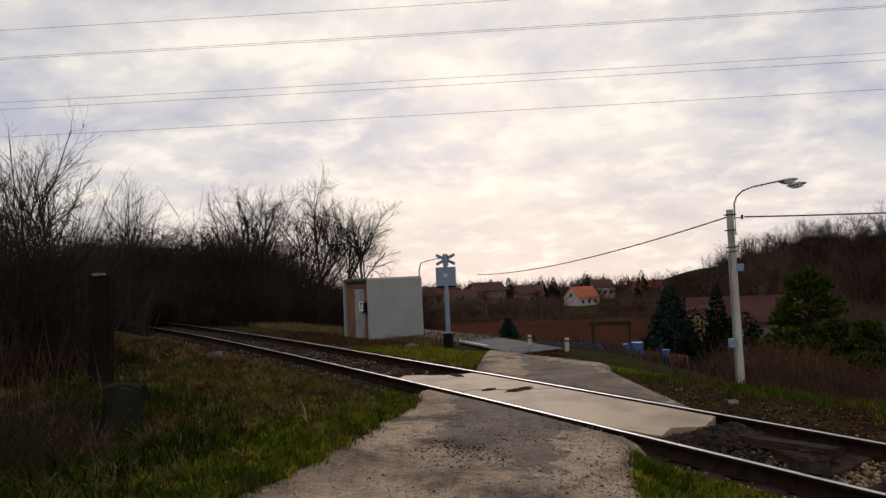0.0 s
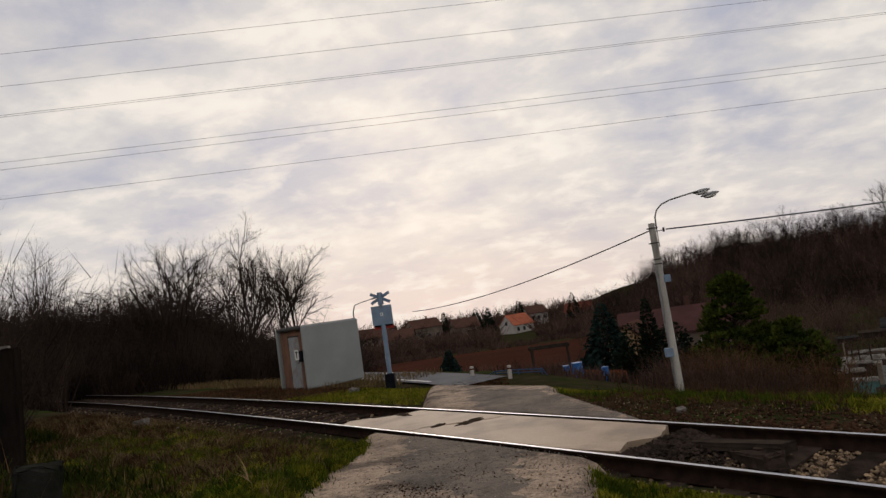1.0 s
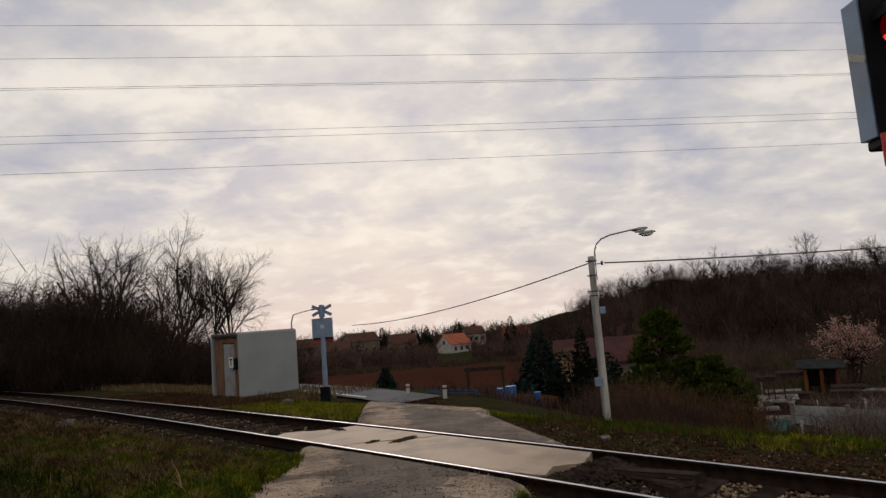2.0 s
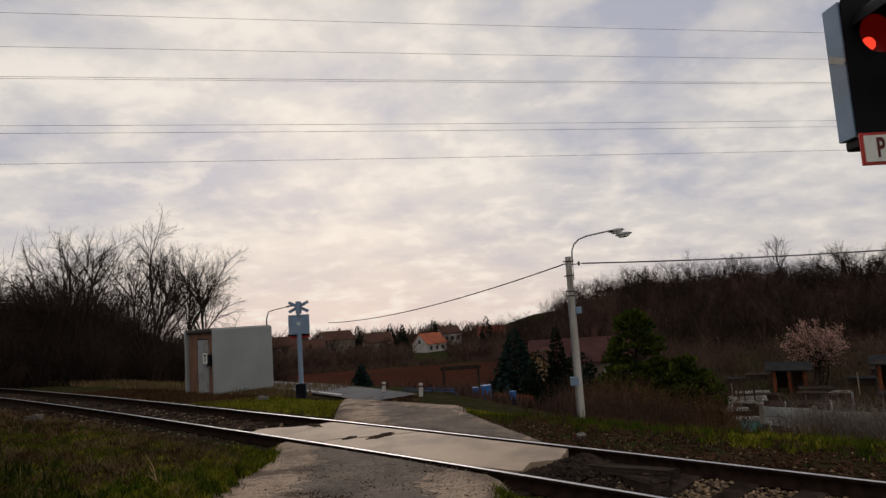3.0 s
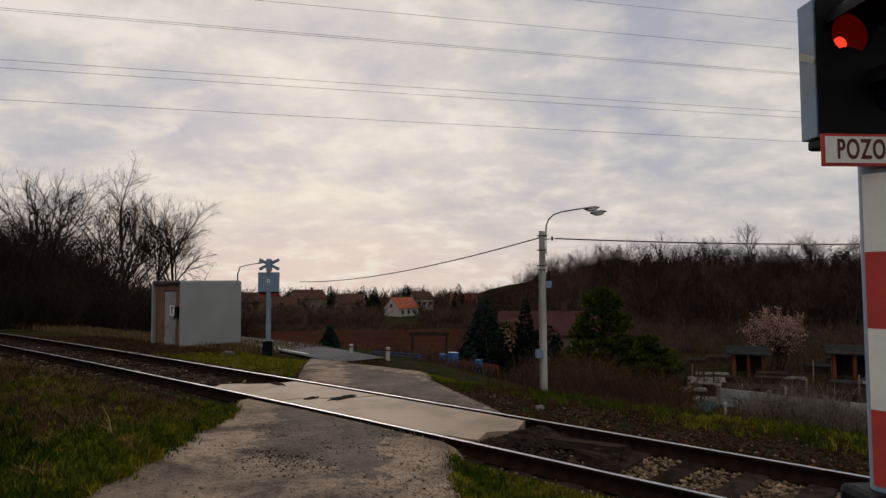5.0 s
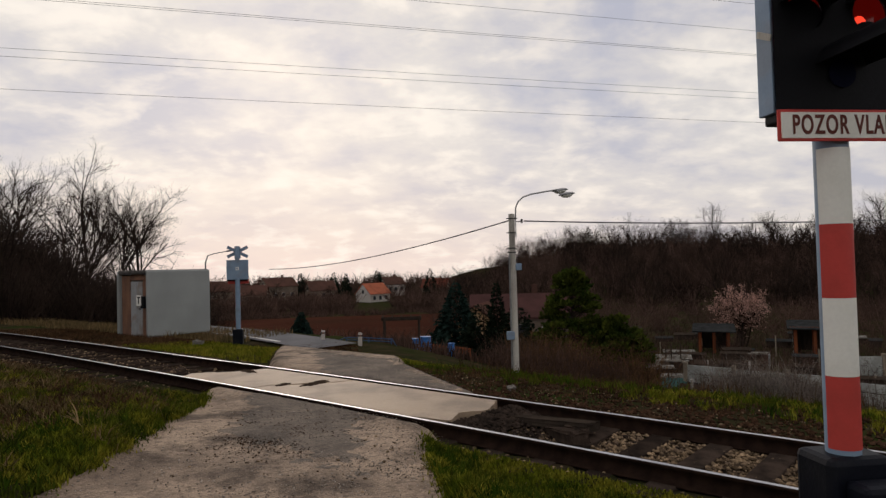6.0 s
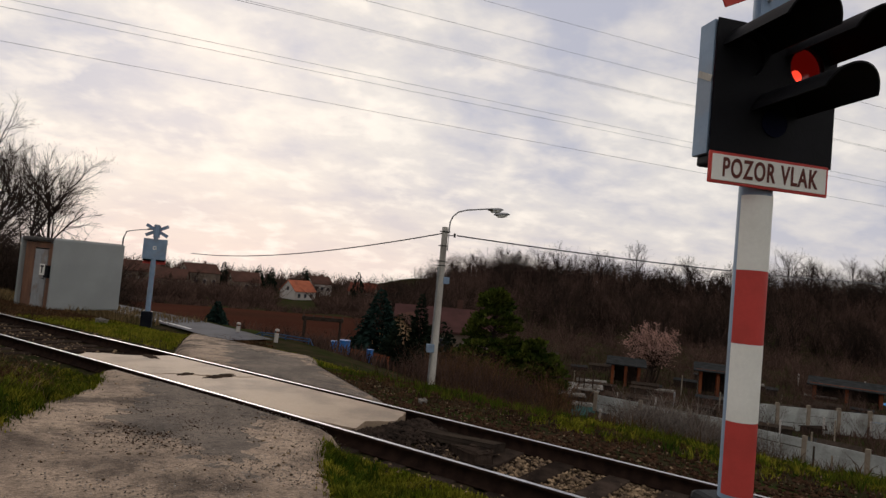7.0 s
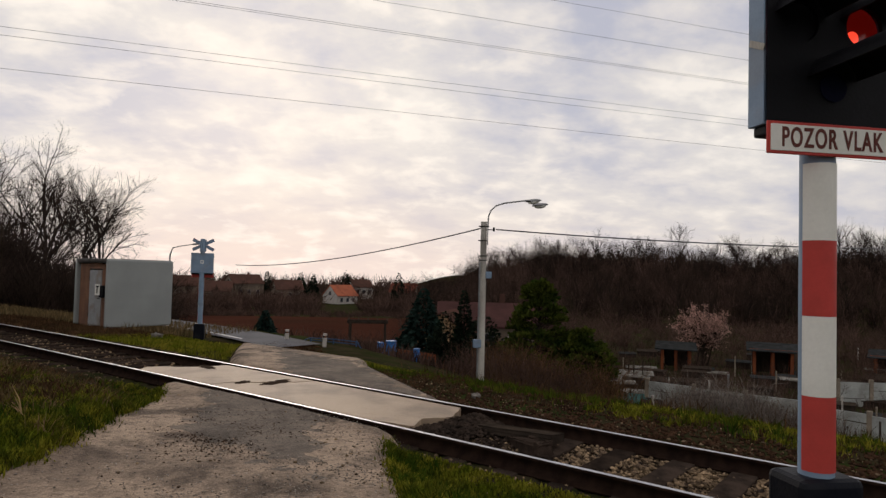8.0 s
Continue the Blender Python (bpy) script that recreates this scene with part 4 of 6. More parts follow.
# ---- grass ----
def blades(name, xy, h_lo, h_hi, w, mat, seed, label, lean=0.5, tall=None):
    """Bent blades of grass, each a narrow tapering strip of three triangles."""
    rng = np.random.default_rng(seed)
    xy = np.asarray(xy)
    n = len(xy)
    g = ground(xy[:, 0], xy[:, 1], False)
    h = rng.uniform(h_lo, h_hi, n) if tall is None else tall
    a, b = rng.uniform(0, 6.283, n), rng.uniform(0, 6.283, n)
    k = rng.uniform(0.1, lean, n) * h
    wd = w * rng.uniform(0.6, 1.4, n)
    side = np.stack([np.cos(a), np.sin(a), np.zeros(n)], -1) * wd[:, None]
    bend = np.stack([np.cos(b) * k, np.sin(b) * k, np.zeros(n)], -1)
    base = np.stack([xy[:, 0], xy[:, 1], g - 0.01], -1)
    up = np.zeros((n, 3))
    up[:, 2] = h
    mid, tip = base + 0.55 * up + 0.3 * bend, base + up + bend
    V = np.stack([base - side, base + side, mid - 0.8 * side, mid + 0.8 * side, tip], 1)
    F = (np.array([(0, 1, 3), (0, 3, 2), (2, 3, 4)])[None] + (np.arange(n) * 5)[:, None, None]).reshape(-1, 3)
    return tagged(raw(name, V, F, mat), label, "grass", kind="stuff")


def spots_sd(rng, n, s0, s1, d0, d1, thin=0.0, turn=1.0):
    """Random places in a stretch along and across the track, off the lane, thinned by a slow wave."""
    s, d = rng.uniform(s0, s1, n), rng.uniform(d0, d1, n)
    th = TH0 + CURVE * s
    x = C0[0] + (np.cos(th) - math.cos(TH0)) / CURVE + np.cos(th) * d
    y = C0[1] + (np.sin(th) - math.sin(TH0)) / CURVE + np.sin(th) * d
    keep = lane_mask(s, d, 0.2) < rng.uniform(0.05, 0.75, n)
    keep &= turn * (wave(x, y, 1.9, 5.0) + 0.6 * wave(x, y, 5.3, 1.0)) > rng.uniform(-1.0, 0.6, n) - 0.6 + thin
    return np.stack([x, y], -1)[keep]


def tufts(name, centres, per, reach, h_lo, h_hi, w, mat, seed, label, lean=0.9):
    """Clumps of grass: at each centre a bunch of blades that thins and shortens towards its rim."""
    rng = np.random.default_rng(seed)
    c = np.asarray(centres)
    size = rng.uniform(0.5, 1.3, len(c))
    r = np.abs(rng.normal(0, 0.5, (len(c), per))) * reach * size[:, None]
    a = rng.uniform(0, 6.283, (len(c), per))
    xy = np.stack([c[:, None, 0] + r * np.cos(a), c[:, None, 1] + r * np.sin(a)], -1).reshape(-1, 2)
    h = (rng.uniform(h_lo, h_hi, (len(c), per)) * size[:, None] * np.clip(1.15 - 0.5 * r / reach, 0.35, 1.2)).ravel()
    return blades(name, xy, 1.0, 1.0, w, mat, seed + 500, label, lean, tall=h)


def build_grass():
    rng = np.random.default_rng(21)
    # verge between the lane, the track and the thicket
    blades("grass", spots_sd(rng, 60000, -2, 16, -9.5, -1.5, thin=0.3), 0.02, 0.08, 0.005, M_VERGE, 1, "dark green verge grass beside the gravel lane")
    blades("dead_grass", spots_sd(rng, 60000, 2.0, 18, -6.5, -1.2, thin=0.2, turn=-1.0), 0.02, 0.10, 0.005, M_DEAD, 12, "dead brown grass on the track's shoulder", lean=1.3)
    tufts("grass", spots_sd(rng, 3000, 0, 10, -7.5, -1.7, thin=1.0), 34, 0.20, 0.04, 0.12, 0.0055, M_GRASS, 13, "clumps of fresh green grass on the verge")
    tufts("grass", spots_sd(rng, 2600, 0.5, 8, -5.0, -1.6, thin=1.05), 36, 0.16, 0.03, 0.08, 0.006, M_MOSS, 14, "mossy green cushions along the lane's edge")
    tufts("grass", spots_sd(rng, 1700, 0, 14, -9.5, -4.6, thin=0.9), 26, 0.22, 0.12, 0.30, 0.008, M_VERGE, 15, "tall dark weeds beside the concrete stump")
    tufts("dry_grass", spots_sd(rng, 1500, 0.5, 16, -9.5, -2.2, thin=0.7, turn=-1.0), 26, 0.22, 0.05, 0.20, 0.0055, M_DRY, 6, "withered straw-coloured tufts on the verge", lean=1.6)
    tufts("dry_grass", spots_sd(rng, 1600, 2.0, 16, -8.0, -2.0, thin=0.4, turn=-1.0), 26, 0.24, 0.05, 0.16, 0.006, M_DEAD, 19, "dead brown tufts on the verge", lean=1.5)
    blades("dry_grass", spots_sd(rng, 4000, 6, 30, -12, -5.5, thin=0.5), 0.3, 0.8, 0.006, M_DEAD, 7, "tall withered weeds near the thicket", lean=0.7)
    # verge round the near signal
    blades("grass", spots_sd(rng, 150000, -8.5, -0.5, -5.0, -1.0, thin=-0.8), 0.02, 0.06, 0.009, M_MOSS, 2, "mossy green verge grass round the crossing signal")
    tufts("grass", spots_sd(rng, 1300, -9.0, -0.7, -5.5, -1.3, thin=0.2), 34, 0.15, 0.03, 0.10, 0.005, M_GRASS, 16, "green clumps in the mossy verge")
    # ragged green rim along both edges of the lane
    for edge, out, seed in ((LANE_L, 1.0, 31), (LANE_R, -1.0, 33)):
        d = rng.uniform(-6.5, -1.15, 1500)
        off = np.abs(rng.normal(0, 0.7 if out > 0 else 0.35, 1500)) - 0.16
        xy = np.array([tuple(on_track(float(s_), float(d_))[0][:2]) for s_, d_ in zip(np.interp(d, LANE_D, edge) + out * off, d)])
        rim = wave(xy[:, 0], xy[:, 1], 2.6, 2.0) > -0.25
        tufts("grass", xy[rim & (np.arange(1500) % 3 > 0)], 32, 0.13, 0.03, 0.09, 0.006, M_MOSS, seed, "bright green cushions on the lane's ragged rim")
        tufts("grass", xy[np.arange(1500) % 3 == 0], 28, 0.15, 0.04, 0.12, 0.006, M_GRASS, seed + 1, "green clumps on the lane's ragged rim")
    # embankment edge beyond the track
    blades("grass", spots_sd(rng, 50000, -14, 4.5, 2.2, 8.5, thin=0.0), 0.02, 0.08, 0.007, M_DEAD, 3, "brown grass on the embankment edge beyond the track")
    tufts("grass", spots_sd(rng, 1500, -14, -0.8, 2.5, 5.5, thin=0.95), 30, 0.20, 0.04, 0.13, 0.007, M_MOSS, 17, "bright green clumps on the embankment edge")
    tufts("grass", spots_sd(rng, 1400, -14, 4.5, 2.6, 8.0, thin=0.7, turn=-1.0), 26, 0.22, 0.06, 0.18, 0.007, M_GRASS, 18, "green clumps on the embankment slope")
    blades("dry_grass", spots_sd(rng, 6000, -14, 5, 5.0, 13, thin=0.5), 0.12, 0.45, 0.007, M_DEAD, 8, "withered weeds on the embankment slope", lean=0.9)
    # round the far signal and along the line
    blades("grass", spots_sd(rng, 26000, 5.5, 13.5, 1.7, 6.6, thin=-0.3), 0.03, 0.11, 0.009, M_MOSS, 4, "green grass round the far crossing signal")
    blades("dead_grass", spots_sd(rng, 12000, 12.5, 24, 1.7, 5.0, thin=-0.1), 0.04, 0.14, 0.010, M_DEAD, 20, "brown grass beside the far rail", lean=1.0)
    blades("dry_grass", spots_sd(rng, 25000, 16, 60, 4.5, 10), 0.10, 0.35, 0.016, M_DRY, 5, "pale dry grass beside the track")
    # brown dirt verge between the road and the lane
    xy = np.stack([rng.normal(2.3, 0.9, 260), rng.normal(22.3, 0.7, 260)], -1)
    tufts("dead_grass", xy, 26, 0.28, 0.04, 0.12, 0.010, M_DEAD, 41, "dead brown grass between the road and the lane", lean=1.4)
    # far rough grass in the valley
    n = 30000
    az, D = np.radians(rng.uniform(2, 62, n)), rng.uniform(24, 75, n)
    xy = np.stack([D * np.sin(az), D * np.cos(az)], -1)
    xy = xy[road_near(xy[:, 0], xy[:, 1])[0] > 3.0]
    blades("rough_grass", xy, 0.2, 0.7, 0.02, M_BRUSH, 9, "brown rough weeds over the garden valley", lean=0.8)


build_grass()


# ---- bare trees and brush ----
class Wood:
    """Gathers tapering limbs as tubes with few sides."""

    def __init__(self):
        self.v, self.f, self.n = [], [], 0

    def limb(self, pts, radii, sides):
        pts = np.asarray(pts, float)
        m = len(pts)
        d = np.gradient(pts, axis=0)
        d /= np.linalg.norm(d, axis=1)[:, None] + 1e-9
        ref = np.where(np.abs(d[:, 2:3]) > 0.9, np.array([[1.0, 0, 0]]), np.array([[0, 0, 1.0]]))
        a = np.cross(d, ref)
        a /= np.linalg.norm(a, axis=1)[:, None] + 1e-9
        b = np.cross(d, a)
        t = np.arange(sides) * 2 * math.pi / sides
        ring = pts[:, None] + np.asarray(radii)[:, None, None] * (np.cos(t)[None, :, None] * a[:, None] + np.sin(t)[None, :, None] * b[:, None])
        self.v.append(ring.reshape(-1, 3))
        i = np.arange(m - 1)[:, None] * sides
        k = np.arange(sides)[None]
        k2 = (k + 1) % sides
        q = np.stack([i + k, i + k2, i + sides + k2, i + sides + k], -1).reshape(-1, 4) + self.n
        self.f.append(q)
        self.n += m * sides

    def mesh(self, name, mat, parent=None):
        return raw(name, np.concatenate(self.v), np.concatenate(self.f), mat, parent)


def grow(wood, twigs, rng, p, d, length, r, level, top, kids, spread, lift):
    """One limb and, from along it, its branches."""
    k = 5 if level < 2 else 3 if level == 2 else 2
    pts, q, dd = [p], p, d
    for i in range(k):
        dd = dd + rng.normal(0, 0.07 + 0.035 * level, 3) + np.array((0, 0, lift))
        dd /= np.linalg.norm(dd)
        q = q + dd * length / k
        pts.append(q)
    taper = np.linspace(1, 0.45 if level < top else 0.25, k + 1) * r
    (wood if level < 2 else twigs).limb(pts, taper, (7, 5, 3, 3, 3)[min(level, 4)])
    if level >= top:
        return
    for j in range(kids[level]):
        t = rng.uniform(0.30 if level == 0 else 0.2, 1.0)
        i = min(int(t * k), k - 1)
        at = pts[i] + (pts[i + 1] - pts[i]) * (t * k - i)
        axis = pts[i + 1] - pts[i]
        axis = axis / np.linalg.norm(axis)
        side = np.cross(axis, rng.normal(0, 1, 3))
        side /= np.linalg.norm(side) + 1e-9
        ang = rng.uniform(0.6, 1.25) * spread
        nd = axis * math.cos(ang) + side * math.sin(ang)
        grow(wood, twigs, rng, at, nd, length * rng.uniform(0.42, 0.72) * (1.15 - 0.45 * t), r * 0.5 * (1.1 - 0.4 * t), level + 1, top, kids, spread, lift)


def bare_tree(x, y, h, seed, label, kids=(9, 6, 5, 4), top=4, spread=0.75, lift=0.05, r=None, stems=1, z=None, mat=None, twig=None):
    rng = np.random.default_rng(seed)
    wood, twigs = Wood(), Wood()
    r = r or h * 0.0105
    for i in range(stems):
        d = np.array((rng.normal(0, 0.05 + 0.16 * (stems > 1)), rng.normal(0, 0.05 + 0.16 * (stems > 1)), 1.0))
        grow(wood, twigs, rng, np.array((rng.normal(0, 0.25) * (stems > 1), rng.normal(0, 0.25) * (stems > 1), -0.2)), d / np.linalg.norm(d), h * 0.66 * rng.uniform(0.85, 1.05), r, 0, top, kids, spread, lift)
    g = empty("bare_tree", pose(x, y, gz(x, y) if z is None else z), label, "tree", "bare trees")
    wood.mesh("trunk", mat or M_BARK, g)
    twigs.mesh("crown", twig or M_TWIG, g)
    return g


def brush(name, spots, h_lo, h_hi, per, mat, seed, label, w=0.012, spread=0.45, side_twigs=3):
    """Dense leafless brush: at each spot a fan of thin bent stems with side twigs."""
    rng = np.random.default_rng(seed)
    sp = np.repeat(np.asarray(spots, float), per, axis=0)
    n = len(sp)
    h = rng.uniform(h_lo, h_hi, n) * rng.uniform(0.55, 1.0, n)
    lean = rng.normal(0, spread, (n, 2)) * h[:, None]
    base = np.stack([sp[:, 0] + rng.normal(0, 0.35, n), sp[:, 1] + rng.normal(0, 0.35, n), np.zeros(n)], -1)
    base[:, 2] = ground(base[:, 0], base[:, 1], False) - 0.05
    tip = base + np.concatenate([lean, h[:, None]], 1)
    mid = base * 0.45 + tip * 0.55 + np.concatenate([rng.normal(0, 0.06, (n, 2)) * h[:, None], np.zeros((n, 1))], 1)
    V, F, c = [], [], 0

    def sticks(a, b, wd):
        nonlocal c
        m = len(a)
        d = rng.normal(0, 1, (m, 3))
        ax = b - a
        s_ = np.cross(ax, d)
        s_ /= np.linalg.norm(s_, axis=1)[:, None] + 1e-9
        s2 = np.cross(ax, s_)
        s2 /= np.linalg.norm(s2, axis=1)[:, None] + 1e-9
        V.append(np.stack([a + s_ * wd, a - 0.5 * s_ * wd + 0.87 * s2 * wd, a - 0.5 * s_ * wd - 0.87 * s2 * wd, b], 1).reshape(-1, 3))
        F.append((np.array([(0, 1, 3), (1, 2, 3), (2, 0, 3)])[None] + (np.arange(m) * 4)[:, None, None]).reshape(-1, 3) + c)
        c += 4 * m
    sticks(base, mid + (tip - mid) * 0.3, w)
    sticks(mid, tip, w * 0.7)
    for _ in range(side_twigs):
        t = rng.uniform(0.25, 0.95, (n, 1))
        a = base + (tip - base) * t
        b = a + np.concatenate([rng.normal(0, 0.16, (n, 2)), rng.uniform(0.02, 0.22, (n, 1))], 1) * h[:, None]
        sticks(a, b, w * 0.5)
    return tagged(raw(name, np.concatenate(V), np.concatenate(F), mat), label, "brush", kind="stuff")


def polar(az, D):
    return D * math.sin(radians(az)), D * math.cos(radians(az))


# the trees behind the kiosk
for az, D, h, sd, st, kd in ((-11.1, 47, 13.2, 3, 1, (12, 8, 6, 4)), (-9.0, 50, 11.4, 14, 1, (9, 7, 5, 4)), (-7.0, 48, 12.6, 7, 1, (12, 8, 6, 4)), (-15.6, 47, 12.0, 9, 3, (7, 6, 5, 3)), (-18.2, 50, 11.0, 10, 3, (7, 6, 4, 3)), (-12.6, 49, 11.6, 17, 2, (8, 6, 4, 3))):
    x, y = polar(az, D)
    bare_tree(x, y, h, sd, "bare dark deciduous tree above the thicket by the track", kids=kd, stems=st, spread=0.70, lift=0.06, z=gz(x, y) - 0.2)
# the trees on the near side of the line
for az, D, h, sd in ((-32.0, 21, 7.0, 31), (-34.8, 19, 5.2, 32), (-38.5, 20, 5.8, 33), (-26.6, 60, 12.0, 34), (-43.0, 18, 7.0, 35), (-24.0, 70, 6.5, 36)):
    x, y = polar(az, D)
    bare_tree(x, y, h, sd, "slender bare tree in the thicket beside the track", kids=(9, 6, 4, 3), stems=3 if D < 50 else 2, spread=0.62, lift=0.10, r=0.055 if D < 50 else 0.09, z=0.3)


def build_brush():
    rng = np.random.default_rng(40)
    # thicket behind the kiosk and along the far side of the line
    sp = []
    for _ in range(190):
        az, D = rng.uniform(-30, -12.5), rng.uniform(43, 56)
        sp.append(polar(az, D))
    brush("thicket", sp, 4.4, 7.6, 42, M_TWIG, 41, "dense dark leafless thicket behind the kiosk", w=0.035, spread=0.30)
    sp = [polar(rng.uniform(-13, -6), rng.uniform(44, 56)) for _ in range(80)]
    brush("thicket", sp, 2.2, 4.4, 40, M_TWIG, 55, "dark leafless bushes under the trees by the kiosk", w=0.03, spread=0.32)
    sp = [polar(rng.uniform(-6, -0.5), rng.uniform(48, 58)) for _ in range(26)]
    brush("thicket", sp, 2.0, 4.2, 30, M_TWIG, 56, "thin leafless saplings beside the kiosk", w=0.02, spread=0.28)
    sp = [polar(rng.uniform(-30, -3), rng.uniform(38, 48)) for _ in range(170)]
    brush("thicket", sp, 1.8, 4.0, 38, M_TWIG, 42, "lower dark brush in front of the thicket", w=0.03, spread=0.4)
    sp = [polar(rng.uniform(-7, -4.0), rng.uniform(46, 60)) for _ in range(40)]
    brush("thicket", sp, 0.6, 1.8, 26, M_TWIG, 43, "dark leafless hedge along the road", w=0.025, spread=0.4)
    # near-side thicket beside the line
    sp = [polar(rng.uniform(-62, -29.5), rng.uniform(13, 24)) for _ in range(200)]
    brush("thicket", sp, 2.0, 4.2, 38, M_TWIG, 44, "dark thicket close beside the track", w=0.016, spread=0.28)
    sp = [polar(rng.uniform(-36, -25.5), rng.uniform(30, 75)) for _ in range(160)]
    brush("thicket", sp, 2.0, 5.0, 34, M_TWIG, 45, "dark brush along the curve of the track", w=0.03, spread=0.3)
    # garden side: brush under the embankment, and weeds against the fence
    sp = [polar(rng.uniform(23, 33), rng.uniform(23, 30)) for _ in range(70)]
    brush("garden_brush", sp, 0.7, 1.8, 40, M_BRUSH, 46, "brown tangled brush below the embankment", w=0.009, spread=0.4)
    sp = [polar(rng.uniform(25, 36), rng.uniform(24, 29)) for _ in range(60)]
    brush("garden_brush", sp, 0.9, 2.3, 26, M_DEAD, 57, "rusty bare shrubs below the embankment", w=0.017, spread=0.32)
    sp = [polar(rng.uniform(42, 47), rng.uniform(29, 33)) for _ in range(34)]
    brush("garden_brush", sp, 1.2, 2.8, 34, M_PALETWIG, 58, "pale bare shrubs before the concrete fence", w=0.022, spread=0.3)
    sp = [polar(rng.uniform(30, 62), rng.uniform(36, 80)) for _ in range(150)]
    brush("garden_brush", sp, 0.8, 2.4, 30, M_BRUSH, 47, "bare fruit bushes between the garden plots", w=0.014, spread=0.5)
    sp = [polar(rng.uniform(1, 17), rng.uniform(55, 62)) for _ in range(100)]
    brush("reeds", sp, 0.7, 1.5, 60, M_BRUSH, 48, "rust-brown dead reeds at the field's edge", w=0.014, spread=0.12, side_twigs=1)
    n = 260
    az, D = rng.uniform(17, 64, n), rng.uniform(66, 104, n)
    sp = np.stack([D * np.sin(np.radians(az)), D * np.cos(np.radians(az))], -1)
    brush("garden_brush", sp, 1.4, 3.8, 22, M_BRUSH, 54, "brown hedges and fruit trees at the foot of the hill", w=0.03, spread=0.5)
    # wooded hill
    n = 1500
    az, D = rng.uniform(17.5, 66, n), 98 + 66 * np.sqrt(rng.uniform(0, 1, n))
    sp = np.stack([D * np.sin(np.radians(az)), D * np.cos(np.radians(az))], -1)
    brush("hill_wood", sp, 3.0, 7.0, 15, M_BRUSH, 49, "bare brown woodland covering the hillside", w=0.055, spread=0.30, side_twigs=3)
    n = 380
    az, D = rng.uniform(17.5, 66, n), rng.uniform(150, 172, n)
    sp = np.stack([D * np.sin(np.radians(az)), D * np.cos(np.radians(az))], -1)
    brush("hill_wood", sp, 2.5, 5.5, 16, M_TWIG, 50, "bare undergrowth along the ridge of the hill", w=0.05, spread=0.3, side_twigs=2)
    # distant trees behind the village
    n = 300
    az, D = rng.uniform(-9, 21, n), rng.uniform(225, 345, n)
    sp = np.stack([D * np.sin(np.radians(az)), D * np.cos(np.radians(az))], -1)
    brush("village_trees", sp, 3.0, 8.0, 24, M_BRUSH, 51, "bare trees and hedges round the village houses", w=0.16, spread=0.35, side_twigs=1)
    n = 330
    az, D = rng.uniform(-6, 20, n), rng.uniform(150, 212, n)
    az, D = az[(az < 9.8) | (az > 13.4)], D[(az < 9.8) | (az > 13.4)]
    sp = np.stack([D * np.sin(np.radians(az)), D * np.cos(np.radians(az))], -1)
    brush("village_trees", sp, 2.0, 6.5, 30, M_BRUSH, 52, "bare hedges and orchards before the village", w=0.10, spread=0.5, side_twigs=1)
    n = 200
    az, D = rng.uniform(-6, 20, n), rng.uniform(122, 150, n)
    sp = np.stack([D * np.sin(np.radians(az)), D * np.cos(np.radians(az))], -1)
    brush("field_hedge", sp, 0.6, 1.8, 24, M_BRUSH, 53, "low brown hedge along the top of the field", w=0.06, spread=0.5, side_twigs=1)


build_brush()
for az, D, h, sd in ((-3.2, 190, 8.5, 81), (-1.0, 196, 9.5, 82), (1.2, 188, 8.0, 83), (3.4, 200, 9.0, 84), (5.6, 192, 8.5, 85), (8.0, 198, 9.0, 86), (14.6, 205, 9.5, 87), (17.2, 200, 10.0, 88)):
    x, y = polar(az, D)
    bare_tree(x, y, h, sd, "bare garden tree before the village houses", kids=(11, 7, 6), top=3, spread=0.85, lift=0.06, r=0.14)
for az, D, h, sd in ((41.0, 150, 13, 61), (45.3, 150, 12, 62), (48.0, 152, 11, 63), (34.0, 152, 10.5, 64), (30.5, 155, 10, 65), (52.3, 150, 12.5, 66), (54.5, 150, 12, 67), (38.0, 154, 10, 68), (56.5, 150, 12, 69), (58.5, 150, 12.5, 70), (27.5, 150, 9, 71)):
    x, y = polar(az, D)
    bare_tree(x, y, h, sd, "tall bare tree on the ridge of the hill", kids=(13, 8, 6), top=3, spread=0.72, lift=0.08, r=0.13)

RIDGE_TREES = [o for o in scene.objects if o.name.startswith("bare_tree") and "ridge" in o.get("label", "")]
_rng = random.Random(91)
for k in range(150):
    az, D = 18.8 + 0.29 * k + _rng.uniform(-0.5, 0.5), _rng.uniform(136, 168)
    x, y = polar(az, D)
    copy_thing(RIDGE_TREES[k % len(RIDGE_TREES)], pose(x, y, gz(x, y) - _rng.uniform(1.8, 4.2), 0, 0, _rng.uniform(0, 360)))
for k in range(110):
    az, D = _rng.uniform(19.5, 63), _rng.uniform(100, 136)
    x, y = polar(az, D)
    copy_thing(RIDGE_TREES[k % len(RIDGE_TREES)], pose(x, y, gz(x, y) - _rng.uniform(3.0, 5.5), 0, 0, _rng.uniform(0, 360)))


# ---- evergreens ----
M_SPRUCE = material("spruce_needles", (0.012, 0.024, 0.020), (0.022, 0.040, 0.032), 1.5, 0.9, 0, island=0.45, spec=0.0)
M_PINE = material("pine_needles", (0.021, 0.040, 0.008), (0.072, 0.084, 0.014), 0.9, 0.9, 0, island=0.5, spec=0.0)
M_YEW = material("dark_thuja_foliage", (0.010, 0.016, 0.011), (0.018, 0.026, 0.016), 1.5, 0.9, 0, island=0.45, spec=0.0)
M_BLOSSOM = material("pink_blossom", (0.60, 0.36, 0.30), (0.48, 0.30, 0.24), 1.5, 0.9, 0, island=0.35, spec=0.0)


